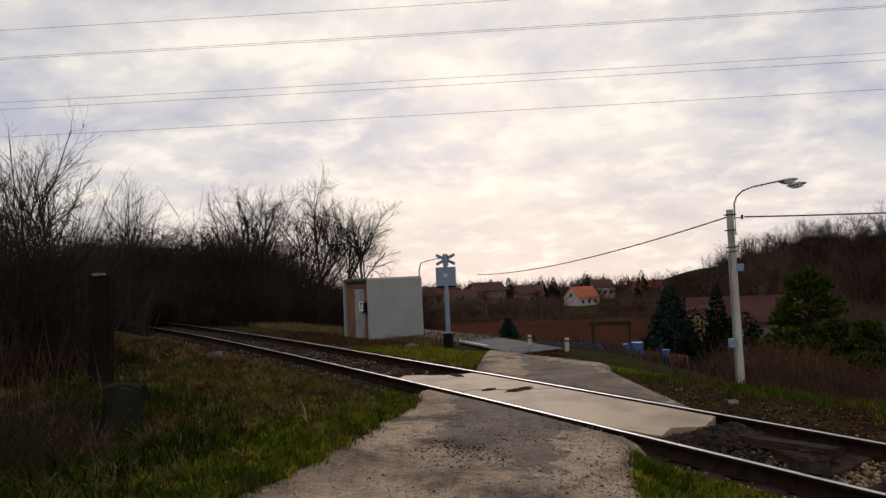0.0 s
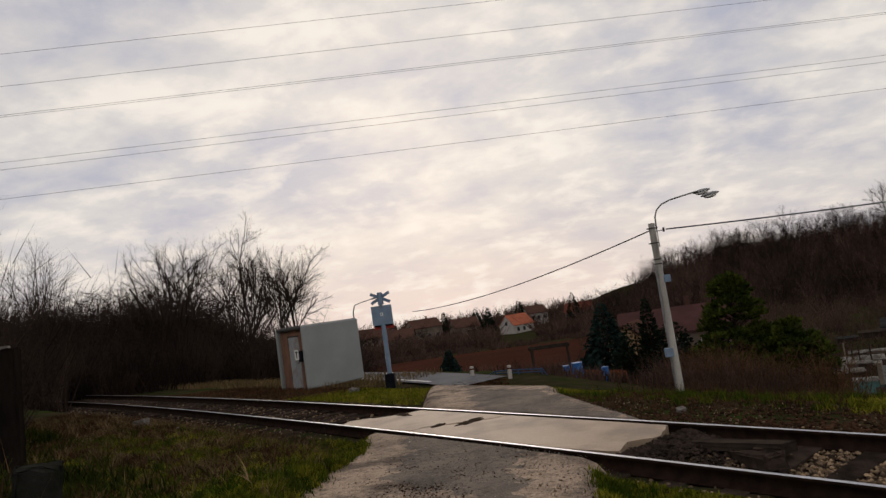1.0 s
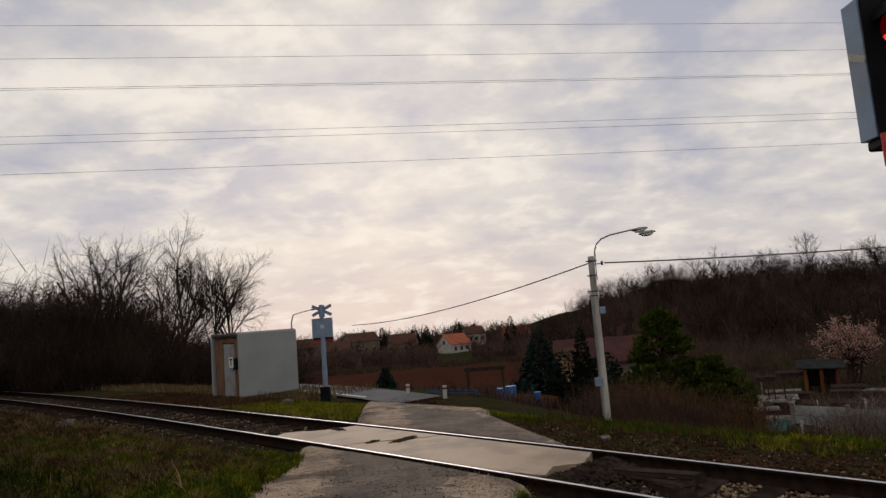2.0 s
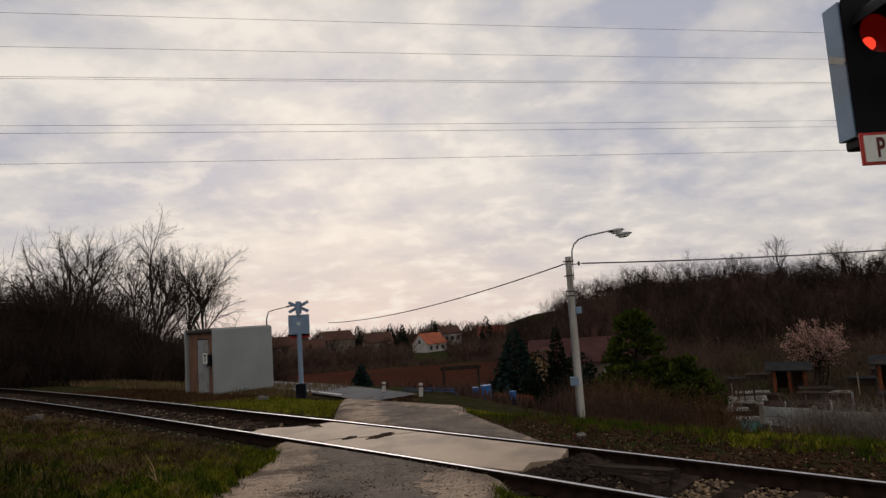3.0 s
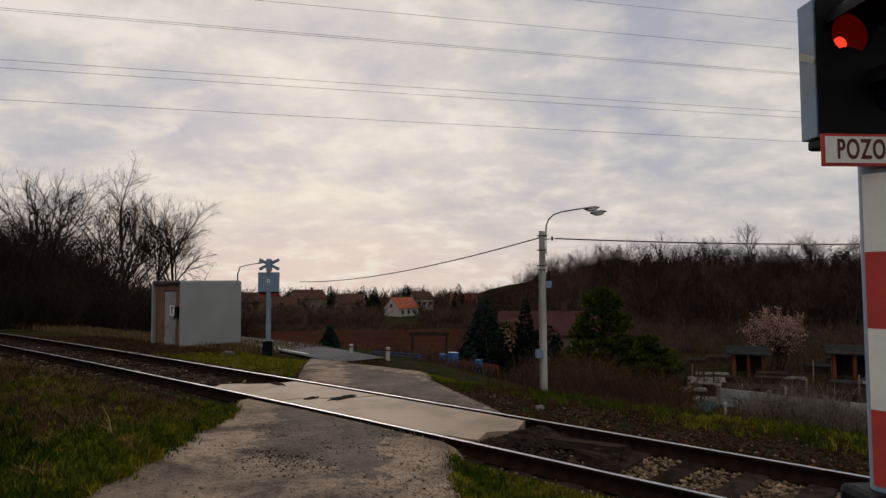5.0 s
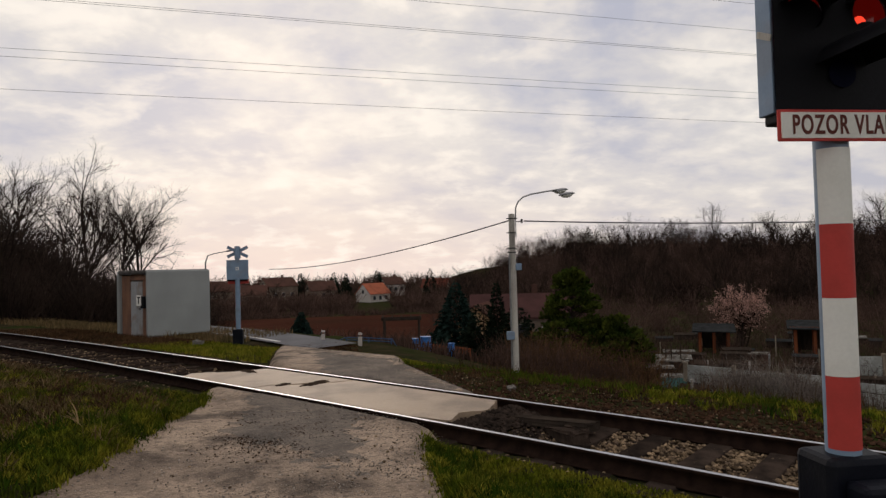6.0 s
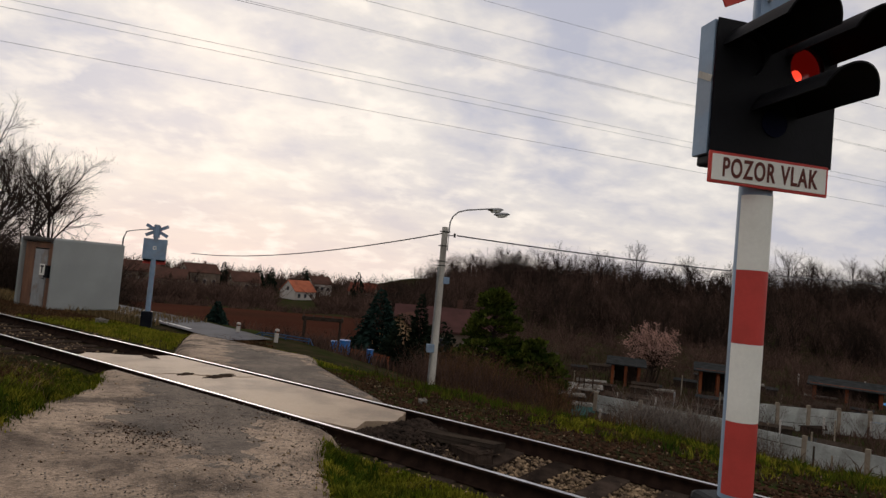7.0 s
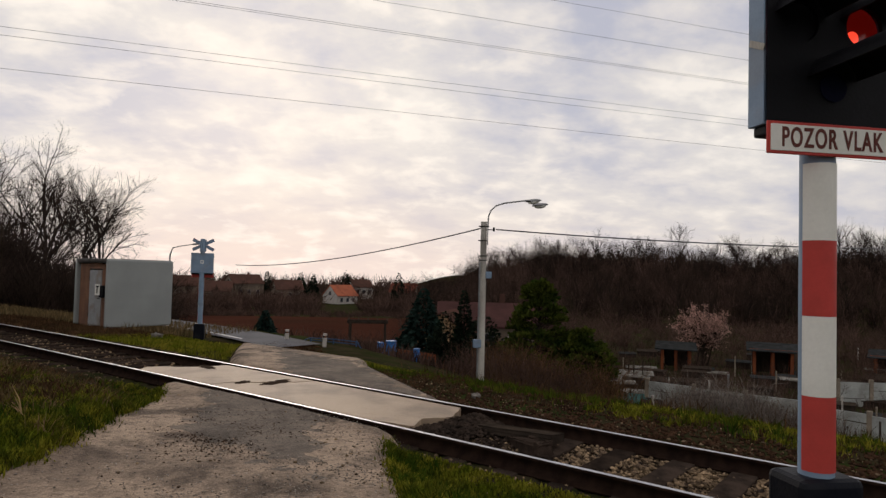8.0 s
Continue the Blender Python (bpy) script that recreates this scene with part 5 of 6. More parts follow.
def needles(name, at, way, size, mat, parent, rng, wide=0.35):
    """Small pointed sprays, each two triangles folded along its middle."""
    n = len(at)
    side = np.cross(way, rng.normal(0, 1, (n, 3)))
    side /= np.linalg.norm(side, axis=1)[:, None] + 1e-9
    fold = np.cross(way, side)
    L = size[:, None]
    tip, m = at + way * L, at + way * L * 0.45
    V = np.stack([at, m + side * L * wide - fold * L * 0.1, tip, m - side * L * wide - fold * L * 0.1], 1)
    F = (np.array([(0, 1, 2), (0, 2, 3)])[None] + (np.arange(n) * 4)[:, None, None]).reshape(-1, 3)
    return raw(name, V, F, mat, parent)


def conifer(x, y, top, radius, seed, label, mat, n=3200, droop=-0.35, power=0.85, low=0.06, ragged=0.16, spray=0.36):
    rng = np.random.default_rng(seed)
    z0 = gz(x, y)
    h = top - z0
    g = empty("conifer", pose(x, y, z0), label, "tree", "evergreen trees")
    bm = BM()
    tube(bm, [(0, 0, -0.2), (0, 0, h * 0.5), (0, 0, h * 0.97)], [h * 0.022, h * 0.014, 0.01], 7)
    part("trunk", bm, M_BARK, g)
    tiers = max(9, int(h * 4))
    t = (rng.integers(0, tiers, n) + rng.uniform(0, 0.5, n)) / tiers
    t = low + (1 - low) * np.minimum(t, rng.uniform(0, 1.15, n))
    a = rng.uniform(0, 6.283, n)
    lobes = 1 + ragged * np.sin(a * 5 + np.floor(t * tiers) * 2.1) + rng.normal(0, ragged * 0.5, n)
    r = radius * (1 - t) ** power * lobes * np.sqrt(rng.uniform(0.25, 1, n))
    at = np.stack([np.cos(a) * r, np.sin(a) * r, t * h + droop * 0.35 * r], -1)
    way = np.stack([np.cos(a), np.sin(a), np.full(n, droop) + rng.normal(0, 0.25, n)], -1) + rng.normal(0, 0.25, (n, 3))
    way /= np.linalg.norm(way, axis=1)[:, None]
    needles("crown", at, way, spray * rng.uniform(0.6, 1.2, n) * (0.45 + 0.55 * (1 - t)), mat, g, rng)
    return g


conifer(13.7, 39.7, 0.92, 2.2, 1, "dense blue-green spruce below the embankment", M_SPRUCE, n=6500, spray=0.42)
conifer(15.4, 36.9, 0.82, 1.0, 2, "narrow dark conifer beside the spruce", M_YEW, droop=0.3)
conifer(14.7, 37.4, -0.55, 1.7, 3, "low dark conifer beside the spruce", M_YEW, power=0.5, droop=0.2)
conifer(16.3, 36.0, -0.75, 1.6, 4, "low dark conifer beside the spruce", M_YEW, power=0.5, droop=0.2)
conifer(18.2, 33.5, -0.9, 1.5, 5, "low dark conifer under the street lamp", M_YEW, power=0.4, droop=0.2)
conifer(2.75, 28.6, 0.05, 0.40, 6, "small dark spruce beside the road", M_SPRUCE, n=1500, spray=0.2)
for x, y, top, r, sd in ((33.0, 228, 1.2, 2.6, 11), (22.5, 240, 1.0, 2.2, 12), (38.5, 236, 0.4, 2.3, 13), (49.5, 232, 2.0, 2.6, 14), (16.0, 236, -0.5, 2.0, 15), (55.5, 185, 1.5, 3.0, 16)):
    conifer(x, y, top, r, sd, "dark spruce standing among the village houses", M_YEW, n=700, spray=1.3)


def pine(x, y, top, seed):
    """A broad evergreen: many clumps of needles on spreading limbs."""
    rng = np.random.default_rng(seed)
    z0 = gz(x, y)
    h = top - z0
    g = empty("broad_evergreen", pose(x, y, z0), "broad yellow-green evergreen tree below the embankment", "tree", "evergreen trees")
    wood = Wood()
    wood.limb([(0, 0, -0.2), (0.05, 0, h * 0.5), (0, 0.05, h * 0.9)], [0.12, 0.09, 0.03], 7)
    at, way = [], []
    for i in range(130):
        t = rng.uniform(0.12, 1.0)
        a = rng.uniform(0, 6.283)
        r = 2.5 * math.sqrt(max(0.02, 1 - t)) * rng.uniform(0.35, 1.08) * (0.75 if t < 0.3 else 1)
        c = np.array((math.cos(a) * r, math.sin(a) * r, t * h - 0.15))
        wood.limb([(0, 0, max(0.2, t * h - 0.5 * r - 0.2)), c * (0.55, 0.55, 1) + (0, 0, -0.15), c], [0.035, 0.02, 0.008], 4)
        m = 90
        d = rng.normal(0, 1, (m, 3))
        d /= np.linalg.norm(d, axis=1)[:, None]
        d[:, 2] = np.abs(d[:, 2]) * 0.9 - 0.15
        at.append(c + d * rng.uniform(0.05, 0.36, (m, 1)) * (1.2, 1.2, 0.8))
        way.append(d * 0.7 + np.array((math.cos(a) * 0.3, math.sin(a) * 0.3, 0.45)) + rng.normal(0, 0.2, (m, 3)))
    wood.mesh("trunk", M_BARK, g)
    at, way = np.concatenate(at), np.concatenate(way)
    way /= np.linalg.norm(way, axis=1)[:, None]
    needles("crown", at, way, rng.uniform(0.12, 0.26, len(at)), M_PINE, g, rng, 0.3)


pine(16.4, 29.3, 1.5, 8)
pine(18.1, 28.0, -0.9, 9)


def cherry(x, y, top, seed):
    z0 = gz(x, y)
    g = bare_tree(x, y, (top - z0) * 1.08, seed, "pink blossoming fruit tree standing in the gardens", kids=(11, 9, 7), top=3, spread=0.80, stems=6, r=0.07, lift=0.10)
    g.name = "blossoming_tree"
    rng = np.random.default_rng(seed)
    crown = [c for c in g.children if c.name.startswith("crown")][0]
    co = np.empty(len(crown.data.vertices) * 3, dtype=np.float32)
    crown.data.vertices.foreach_get("co", co)
    co = co.reshape(-1, 3)
    p = co[rng.integers(0, len(co), 9000)] + rng.normal(0, 0.05, (9000, 3))
    way = rng.normal(0, 1, (9000, 3))
    way /= np.linalg.norm(way, axis=1)[:, None]
    needles("blossom", p, way, rng.uniform(0.05, 0.12, 9000), M_BLOSSOM, g, rng, 0.5)


cherry(39.3, 42.6, -0.15, 5)

# ---- buildings ----
M_PLASTER = material("pale_plaster", (0.22, 0.17, 0.13), (0.17, 0.135, 0.105), 0.6, 0.9, 0.3, stain=(0.12, 0.095, 0.075), stain_scale=0.4, spec=0.0)
M_OCHRE = material("ochre_plaster", (0.50, 0.32, 0.17), (0.42, 0.27, 0.15), 0.6, 0.9, 0.3)
M_BROWNROOF = material("brown_roof_sheet", (0.085, 0.042, 0.038), (0.068, 0.035, 0.032), 0.8, 0.95, 0.3, stain=(0.05, 0.028, 0.026), spec=0.0)
M_TILE = material("red_roof_tiles", (0.165, 0.055, 0.036), (0.12, 0.042, 0.03), 0.5, 0.95, 0.4, fine=3, spec=0.0)
M_TILERED = material("orange_red_roof_tiles", (0.42, 0.135, 0.075), (0.30, 0.10, 0.06), 0.7, 0.9, 0.4, fine=3, spec=0.0)
M_TILEBROWN = material("brown_roof_tiles", (0.10, 0.052, 0.04), (0.075, 0.042, 0.033), 0.5, 0.95, 0.4, fine=3, spec=0.0)
M_PANE = material("dark_window_pane", (0.03, 0.033, 0.04), (0.04, 0.043, 0.05), 1, 0.12, 0, spec=0.6)
M_FRAME = material("white_window_frame", (0.48, 0.44, 0.40), (0.38, 0.35, 0.32), 2, 0.7, 0)
M_ORANGE = material("orange_stained_boards", (0.22, 0.07, 0.03), (0.17, 0.055, 0.027), 3, 0.85, 0.4, fine=30, streak=0.3, spec=0.0)
M_FELT = material("grey_roofing_felt", (0.040, 0.042, 0.042), (0.024, 0.025, 0.025), 2, 0.9, 0.4, spec=0.0)
M_BLUE = material("blue_plastic", (0.03, 0.15, 0.42), (0.025, 0.12, 0.34), 3, 0.4, 0.05)
M_RAILBLUE = material("dull_blue_paint", (0.035, 0.075, 0.15), (0.03, 0.06, 0.12), 3, 0.7, 0.1)
M_TARP = material("bright_blue_tarpaulin", (0.02, 0.25, 0.62), (0.02, 0.20, 0.52), 3, 0.5, 0.2)
M_TEAL = material("teal_sheeting", (0.025, 0.065, 0.06), (0.045, 0.085, 0.075), 2, 0.85, 0.3, spec=0.03)
M_OLDWOOD = material("weathered_board", (0.055, 0.042, 0.032), (0.032, 0.025, 0.02), 4, 0.9, 0.5, streak=0.3, spec=0.0)
M_PANELC = material("concrete_fence_panel", (0.44, 0.455, 0.43), (0.30, 0.31, 0.29), 1.2, 0.9, 0.5, fine=25, stain=(0.20, 0.20, 0.175), stain_scale=0.9, stain_amount=0.7, spec=0.0)
M_BEDLID = material("weathered_pale_board", (0.27, 0.26, 0.23), (0.13, 0.12, 0.105), 2.5, 0.9, 0.5, fine=30, streak=0.3, stain=(0.08, 0.07, 0.055), stain_scale=1.2, stain_amount=0.6, spec=0.0)
M_POSTC = material("concrete_fence_post", (0.30, 0.25, 0.19), (0.22, 0.18, 0.14), 2, 0.9, 0.5, stain=(0.10, 0.085, 0.065), stain_scale=1.5, spec=0.0)


def house(name, m, L, W, wall_h, ridge_h, label, walls, roof, windows=(), chimney=True, gable_windows=True, eave=0.35):
    """A gabled house, its ridge along x, with windows (side, x, z, w, h)."""
    g = empty(name, m, label, "house", "houses beyond the crossing")
    bm = BM()
    v = [bm.verts.new(c) for c in ((-L / 2, -W / 2, -1.5), (L / 2, -W / 2, -1.5), (L / 2, W / 2, -1.5), (-L / 2, W / 2, -1.5), (-L / 2, -W / 2, wall_h), (L / 2, -W / 2, wall_h), (L / 2, W / 2, wall_h), (-L / 2, W / 2, wall_h), (-L / 2, 0, ridge_h), (L / 2, 0, ridge_h))]
    for f in ((0, 1, 5, 4), (1, 2, 6, 9, 5), (2, 3, 7, 6), (3, 0, 4, 8, 7), (3, 2, 1, 0)):
        bm.faces.new([v[i] for i in f])
    wall = part("wall", bm, walls, g)
    bm = BM()
    sl = (ridge_h - wall_h) / (W / 2)
    for sy in (-1, 1):
        y1 = sy * (W / 2 + eave)
        z1 = wall_h - sl * eave
        x0 = L / 2 + eave
        lo = [(-x0, y1, z1), (x0, y1, z1), (x0, 0, ridge_h), (-x0, 0, ridge_h)]
        a = [bm.verts.new((p[0], p[1], p[2] + 0.03)) for p in lo]
        b = [bm.verts.new((p[0], p[1], p[2] + 0.20)) for p in lo]
        bm.faces.new(a)
        bm.faces.new(b[::-1])
        for k in range(4):
            bm.faces.new((a[k], a[(k + 1) % 4], b[(k + 1) % 4], b[k]))
    bmesh.ops.recalc_face_normals(bm, faces=bm.faces[:])
    rf = part("roof", bm, roof, g)
    if chimney:
        bm = BM()
        box(bm, (0.5, 0.5, 1.3), (L * 0.18, W * 0.06, ridge_h + 0.35), 0.02)
        part("chimney", bm, M_TILEBROWN, rf)
    ws = list(windows)
    for side, x, z, w, h in ws:
        for nm, mt, ww, d in (("window", M_FRAME, 0.16, 0.05), ("pane", M_PANE, 0.0, 0.07)):
            bm = BM()
            if side == "front":
                box(bm, (w + ww, d * 2, h + ww), (x, -W / 2, z))
            else:
                box(bm, (d * 2, w + ww, h + ww), (-L / 2 if side == "left" else L / 2, x, z))
            if nm == "window":
                wn = part(nm, bm, mt, g)
            else:
                part(nm, bm, mt, wn)
    return g


house("cottage", pose(25.2, 55.2, -4.9, 0, 0, -22), 8.4, 6.0, 2.1, 3.85, "cottage with a dull brown roof behind the conifers", M_PLASTER, M_BROWNROOF, [("front", x, 0.9, 0.9, 1.0) for x in (-2.6, 0.2, 2.4)] + [("left", -0.8, 2.4, 0.7, 0.8)], True)
house("cottage", pose(20.4, 52.4, -4.7, 0, 0, 55), 4.6, 4.2, 1.5, 3.1, "ochre gabled garden house between the conifers", M_OCHRE, M_TILEBROWN, [("left", 0.0, 1.0, 0.8, 0.8), ("front", 0.0, 0.6, 0.9, 0.8)], False)
VILLAGE = (
    (44.0, 214.0, -9.6, 32, 9.0, 7.0, 3.2, 6.4, M_FRAME, M_TILERED, "white village house with a red tiled roof"),
    (28.0, 226.0, -8.5, 8, 9.0, 8.0, 3.4, 6.4, M_PLASTER, M_TILEBROWN, "pale village house with a brown tiled roof"),
    (5.0, 222.0, -9.4, -10, 10.0, 8.0, 3.6, 6.6, M_PLASTER, M_TILEBROWN, "pale village house with a brown tiled roof"),
    (14.0, 232.0, -8.0, 25, 11.0, 8.0, 4.6, 7.4, M_PLASTER, M_TILEBROWN, "long village house with a brown roof"),
    (70.0, 226.0, -8.6, -30, 9.0, 8.0, 3.2, 6.2, M_PLASTER, M_TILE, "village house with a low red roof"),
    (78.0, 216.0, -9.0, -20, 8.0, 7.0, 3.0, 5.6, M_PLASTER, M_TILE, "village house with a low red roof"),
    (-4.0, 236.0, -8.6, 5, 11.0, 8.0, 4.0, 7.2, M_PLASTER, M_TILEBROWN, "village house with a brown tiled roof"),
    (56.0, 238.0, -7.6, 15, 8.0, 7.0, 3.4, 6.0, M_FRAME, M_TILEBROWN, "white village house with a brown roof"),
)
for x, y, z, a, L, W, wh, rh, wm, rm, lb in VILLAGE:
    house("village_house", pose(x, y, z, 0, 0, a), L, W, wh, rh, lb, wm, rm, [("front", u * L * 0.3, 1.7, 1.1, 1.3) for u in (-1, 0, 1)] + [("left", 0.0, wh + 0.6, 1.0, 1.2)])


# ---- gardens ----
def fence_run(a, b, n, h, base, label, rows=3):
    """Concrete posts with stacked panels between them."""
    a, b = np.array(a), np.array(b)
    g = empty("concrete_fence", pose(0, 0, 0), label, "fence", "garden fences")
    u = (b - a) / n
    ln = float(np.hypot(*u))
    ang = math.degrees(math.atan2(u[1], u[0]))
    rng = random.Random(int(abs(a[0] * 10)))
    for i in range(n + 1):
        p = a + u * i
        bm = BM()
        box(bm, (0.20, 0.20, h + 0.22), (0, 0, (h + 0.22) / 2 - 0.05), 0.015)
        post = part("post", bm, M_POSTC, g)
        post.matrix_basis = pose(p[0], p[1], base, rng.uniform(-1, 1), rng.uniform(-1, 1), ang)
        if i < n:
            q = p + u / 2
            for r in range(rows):
                bm = BM()
                box(bm, (ln - 0.205, 0.07, h / rows - 0.012), (0, 0, (r + 0.5) * h / rows), 0.01)
                pl = part("panel", bm, M_PANELC, g)
                pl.matrix_basis = pose(q[0], q[1], base + rng.uniform(-0.03, 0.03), rng.uniform(-0.6, 0.6), rng.uniform(-0.5, 0.5), ang)
    return g


fence_run((23.4, 29.6), (27.46, 23.2), 3, 1.45, -5.35, "weathered concrete panel fence beside the brook")
fence_run((27.5, 22.9), (31.2, 13.6), 4, 1.25, -5.33, "weathered concrete panel fence beside the brook")
fence_run((33.6, 28.2), (43.5, 23.5), 6, 1.45, -5.4, "grey concrete panel fence between the garden plots")


def gazebo(x, y, a, w, d, h, label, roof_mat):
    g = empty("garden_shed", pose(x, y, gz(x, y), 0, 0, a), label, "shed", "garden sheds")
    for sx in (-1, 0, 1):
        for sy in (-1, 1):
            bm = BM()
            box(bm, (0.22, 0.22, h), (sx * (w / 2 - 0.2), sy * (d / 2 - 0.2), h / 2), 0.02)
            part("post", bm, M_ORANGE, g)
    bm = BM()
    box(bm, (w - 0.3, 0.06, h - 0.3), (0, d / 2 - 0.1, h / 2))
    part("back_wall", bm, M_OLDWOOD, g)
    for sx in (-1, 1):
        bm = BM()
        box(bm, (0.06, d - 0.5, h - 0.3), (sx * (w / 2 - 0.08), 0.1, h / 2))
        part("side_wall", bm, M_OLDWOOD, g)
    bm = BM()
    box(bm, (w + 0.7, d + 0.7, 0.10), (0, 0, h + 0.16), 0.02, Matrix.Rotation(radians(7), 4, "X"))
    part("roof", bm, roof_mat, g)
    bm = BM()
    box(bm, (w + 0.3, 0.12, 0.18), (0, -d / 2 + 0.2, h + 0.0), 0.01)
    part("beam", bm, M_ORANGE, g)
    return g


gazebo(40.9, 37.2, -45, 2.9, 2.4, 2.0, "open garden shed with orange posts and dark felt roof", M_FELT)
gazebo(35.6, 41.6, -40, 2.4, 2.2, 1.7, "orange boarded garden shed under the blossoming tree", M_FELT)
gazebo(29.5, 45.5, -35, 3.0, 2.4, 1.5, "low weathered garden shed", M_OLDWOOD)
gazebo(53.0, 35.0, -56, 5.0, 2.6, 1.3, "long low garden shed with a flat felt roof", M_FELT)


def cold_frame(x, y, a, w, d, h, mat, label):
    g = empty("cold_frame", pose(x, y, gz(x, y), 0, 0, a), label, "cold frame", "garden frames")
    for sy in (-1, 1):
        bm = BM()
        box(bm, (w, 0.08, h), (0, sy * (d / 2 - 0.04), h / 2), 0.01)
        part("side_board", bm, M_OLDWOOD, g)
    for sx in (-1, 1):
        bm = BM()
        box(bm, (0.08, d - 0.165, h), (sx * (w / 2 - 0.04), 0, h / 2), 0.01)
        part("end_board", bm, M_OLDWOOD, g)
    bm = BM()
    box(bm, (w + 0.15, d + 0.15, 0.05), (0, 0, h + 0.05), 0.01, Matrix.Rotation(radians(8), 4, "X"))
    part("lid", bm, mat, g)


for x, y, a, w, d, h, mt, lb in ((20.6, 28.2, -38, 1.9, 1.2, 0.55, M_TEAL, "low frame covered with teal sheeting"), (22.6, 30.0, -30, 1.6, 1.0, 0.5, M_TEAL, "low frame covered with teal sheeting"), (25.5, 37.5, -30, 3.2, 1.1, 0.4, M_BEDLID, "pale boarded garden bed"), (28.8, 38.6, -35, 3.4, 1.0, 0.4, M_BEDLID, "pale boarded garden bed"), (24.3, 43.0, -30, 3.4, 1.4, 0.9, M_BEDLID, "pale boarded garden bed"), (31.5, 34.5, -40, 2.6, 0.9, 0.35, M_OLDWOOD, "weathered boarded garden bed"), (45.5, 27.5, -55, 3.5, 1.2, 0.5, M_FELT, "dark boarded garden bed"), (27.0, 46.5, -25, 3.0, 1.2, 0.7, M_BEDLID, "pale boarded garden bed")):
    cold_frame(x, y, a, w, d, h, mt, lb)


def garden_clutter():
    """Low boards, beds and boxes over the garden plots."""
    rng = random.Random(63)
    mats = (M_BEDLID, M_OLDWOOD, M_OLDWOOD, M_FELT, M_OLDWOOD, M_BEDLID, M_FELT)
    names = ("pale boarded garden bed", "weathered boarded garden bed", "weathered wooden garden box", "dark covered garden bed", "weathered wooden garden box", "pale boarded garden bed", "dark covered garden box")
    for _ in range(64):
        az, D = rng.uniform(29, 58), rng.uniform(35, 64)
        x, y = polar(az, D)
        k = rng.randrange(len(mats))
        cold_frame(x, y, -az + rng.uniform(-12, 12), rng.uniform(0.6, 2.4), rng.uniform(0.4, 0.9), rng.uniform(0.2, 0.6), mats[k], names[k])


garden_clutter()


def stake(x, y, h, mat, label, r=0.05):
    g = empty("garden_post", pose(x, y, gz(x, y)), label, "post", "garden posts")
    bm = BM()
    tube(bm, [(0, 0, -0.1), (0, 0, h)], [r, r * 0.9], 7)
    part("stake", bm, mat, g)
    bm = BM()
    tube(bm, [(0, 0, h), (0, 0, h + 0.05)], [r * 1.25, r * 0.6], 7)
    part("cap", bm, mat, g)


_rng = random.Random(17)
for _ in range(26):
    x, y = polar(_rng.uniform(32, 57), _rng.uniform(33, 58))
    stake(x, y, _rng.uniform(0.7, 1.5), _rng.choice((M_FRAME, M_POSTC, M_OLDWOOD)), "thin weathered bean post standing in the gardens", 0.045)
for x, y, h, mt in ((21.8, 27.1, 1.0, M_FRAME), (24.4, 28.6, 1.1, M_POSTC), (27.7, 33.0, 0.9, M_FRAME), (30.0, 32.0, 0.9, M_FRAME), (33.0, 33.5, 0.9, M_STEEL), (56.5, 42.0, 1.2, M_FRAME), (60.0, 38.0, 1.3, M_FRAME), (52.5, 44.5, 1.1, M_FRAME), (19.6, 27.4, 1.0, M_POSTC), (37.2, 25.8, 1.0, M_FRAME), (39.8, 24.7, 1.0, M_FRAME)):
    stake(x, y, h, mt, "short pale post standing in the gardens", 0.07)


def barrel(x, y, z, h, r, label):
    g = empty("rain_barrel", pose(x, y, z), label, "barrel", "rain barrels")
    bm = BM()
    tube(bm, [(0, 0, 0), (0, 0, h * 0.08), (0, 0, h * 0.33), (0, 0, h * 0.36), (0, 0, h * 0.66), (0, 0, h * 0.69), (0, 0, h * 0.95)], [r * 0.9, r * 0.97, r, r * 1.05, r * 1.05, r, r * 0.97], 14)
    part("drum", bm, M_BLUE, g)
    bm = BM()
    tube(bm, [(0, 0, h * 0.95), (0, 0, h)], [r * 1.06, r * 1.04], 14)
    part("lid", bm, M_BLUE, g)


for x, y, zt, r in ((8.75, 31.8, -1.80, 0.17), (9.25, 31.65, -1.72, 0.27), (10.2, 30.4, -1.98, 0.17)):
    zb = gz(x, y)
    barrel(x, y, zb, max(0.6, zt - zb), r, "blue plastic rain barrel at the garden's edge")


def bollard(x, y, h):
    g = empty("marker_post", pose(x, y, gz(x, y), 0, 2, 0), "white roadside marker post with a dark band", "marker post", "marker posts")
    bm = BM()
    box(bm, (0.14, 0.11, h), (0, 0, h / 2 - 0.03), 0.025)
    part("stake", bm, M_FRAME, g)
    bm = BM()
    box(bm, (0.146, 0.116, h * 0.16), (0, 0, h * 0.72), 0.02)
    part("band", bm, M_INK, g)
    bm = BM()
    box(bm, (0.05, 0.12, h * 0.12), (0, 0, h * 0.72), 0.004)
    part("reflector", bm, M_ORANGE, g)


bollard(3.13, 24.3, 0.46)
bollard(4.25, 22.8, 0.50)


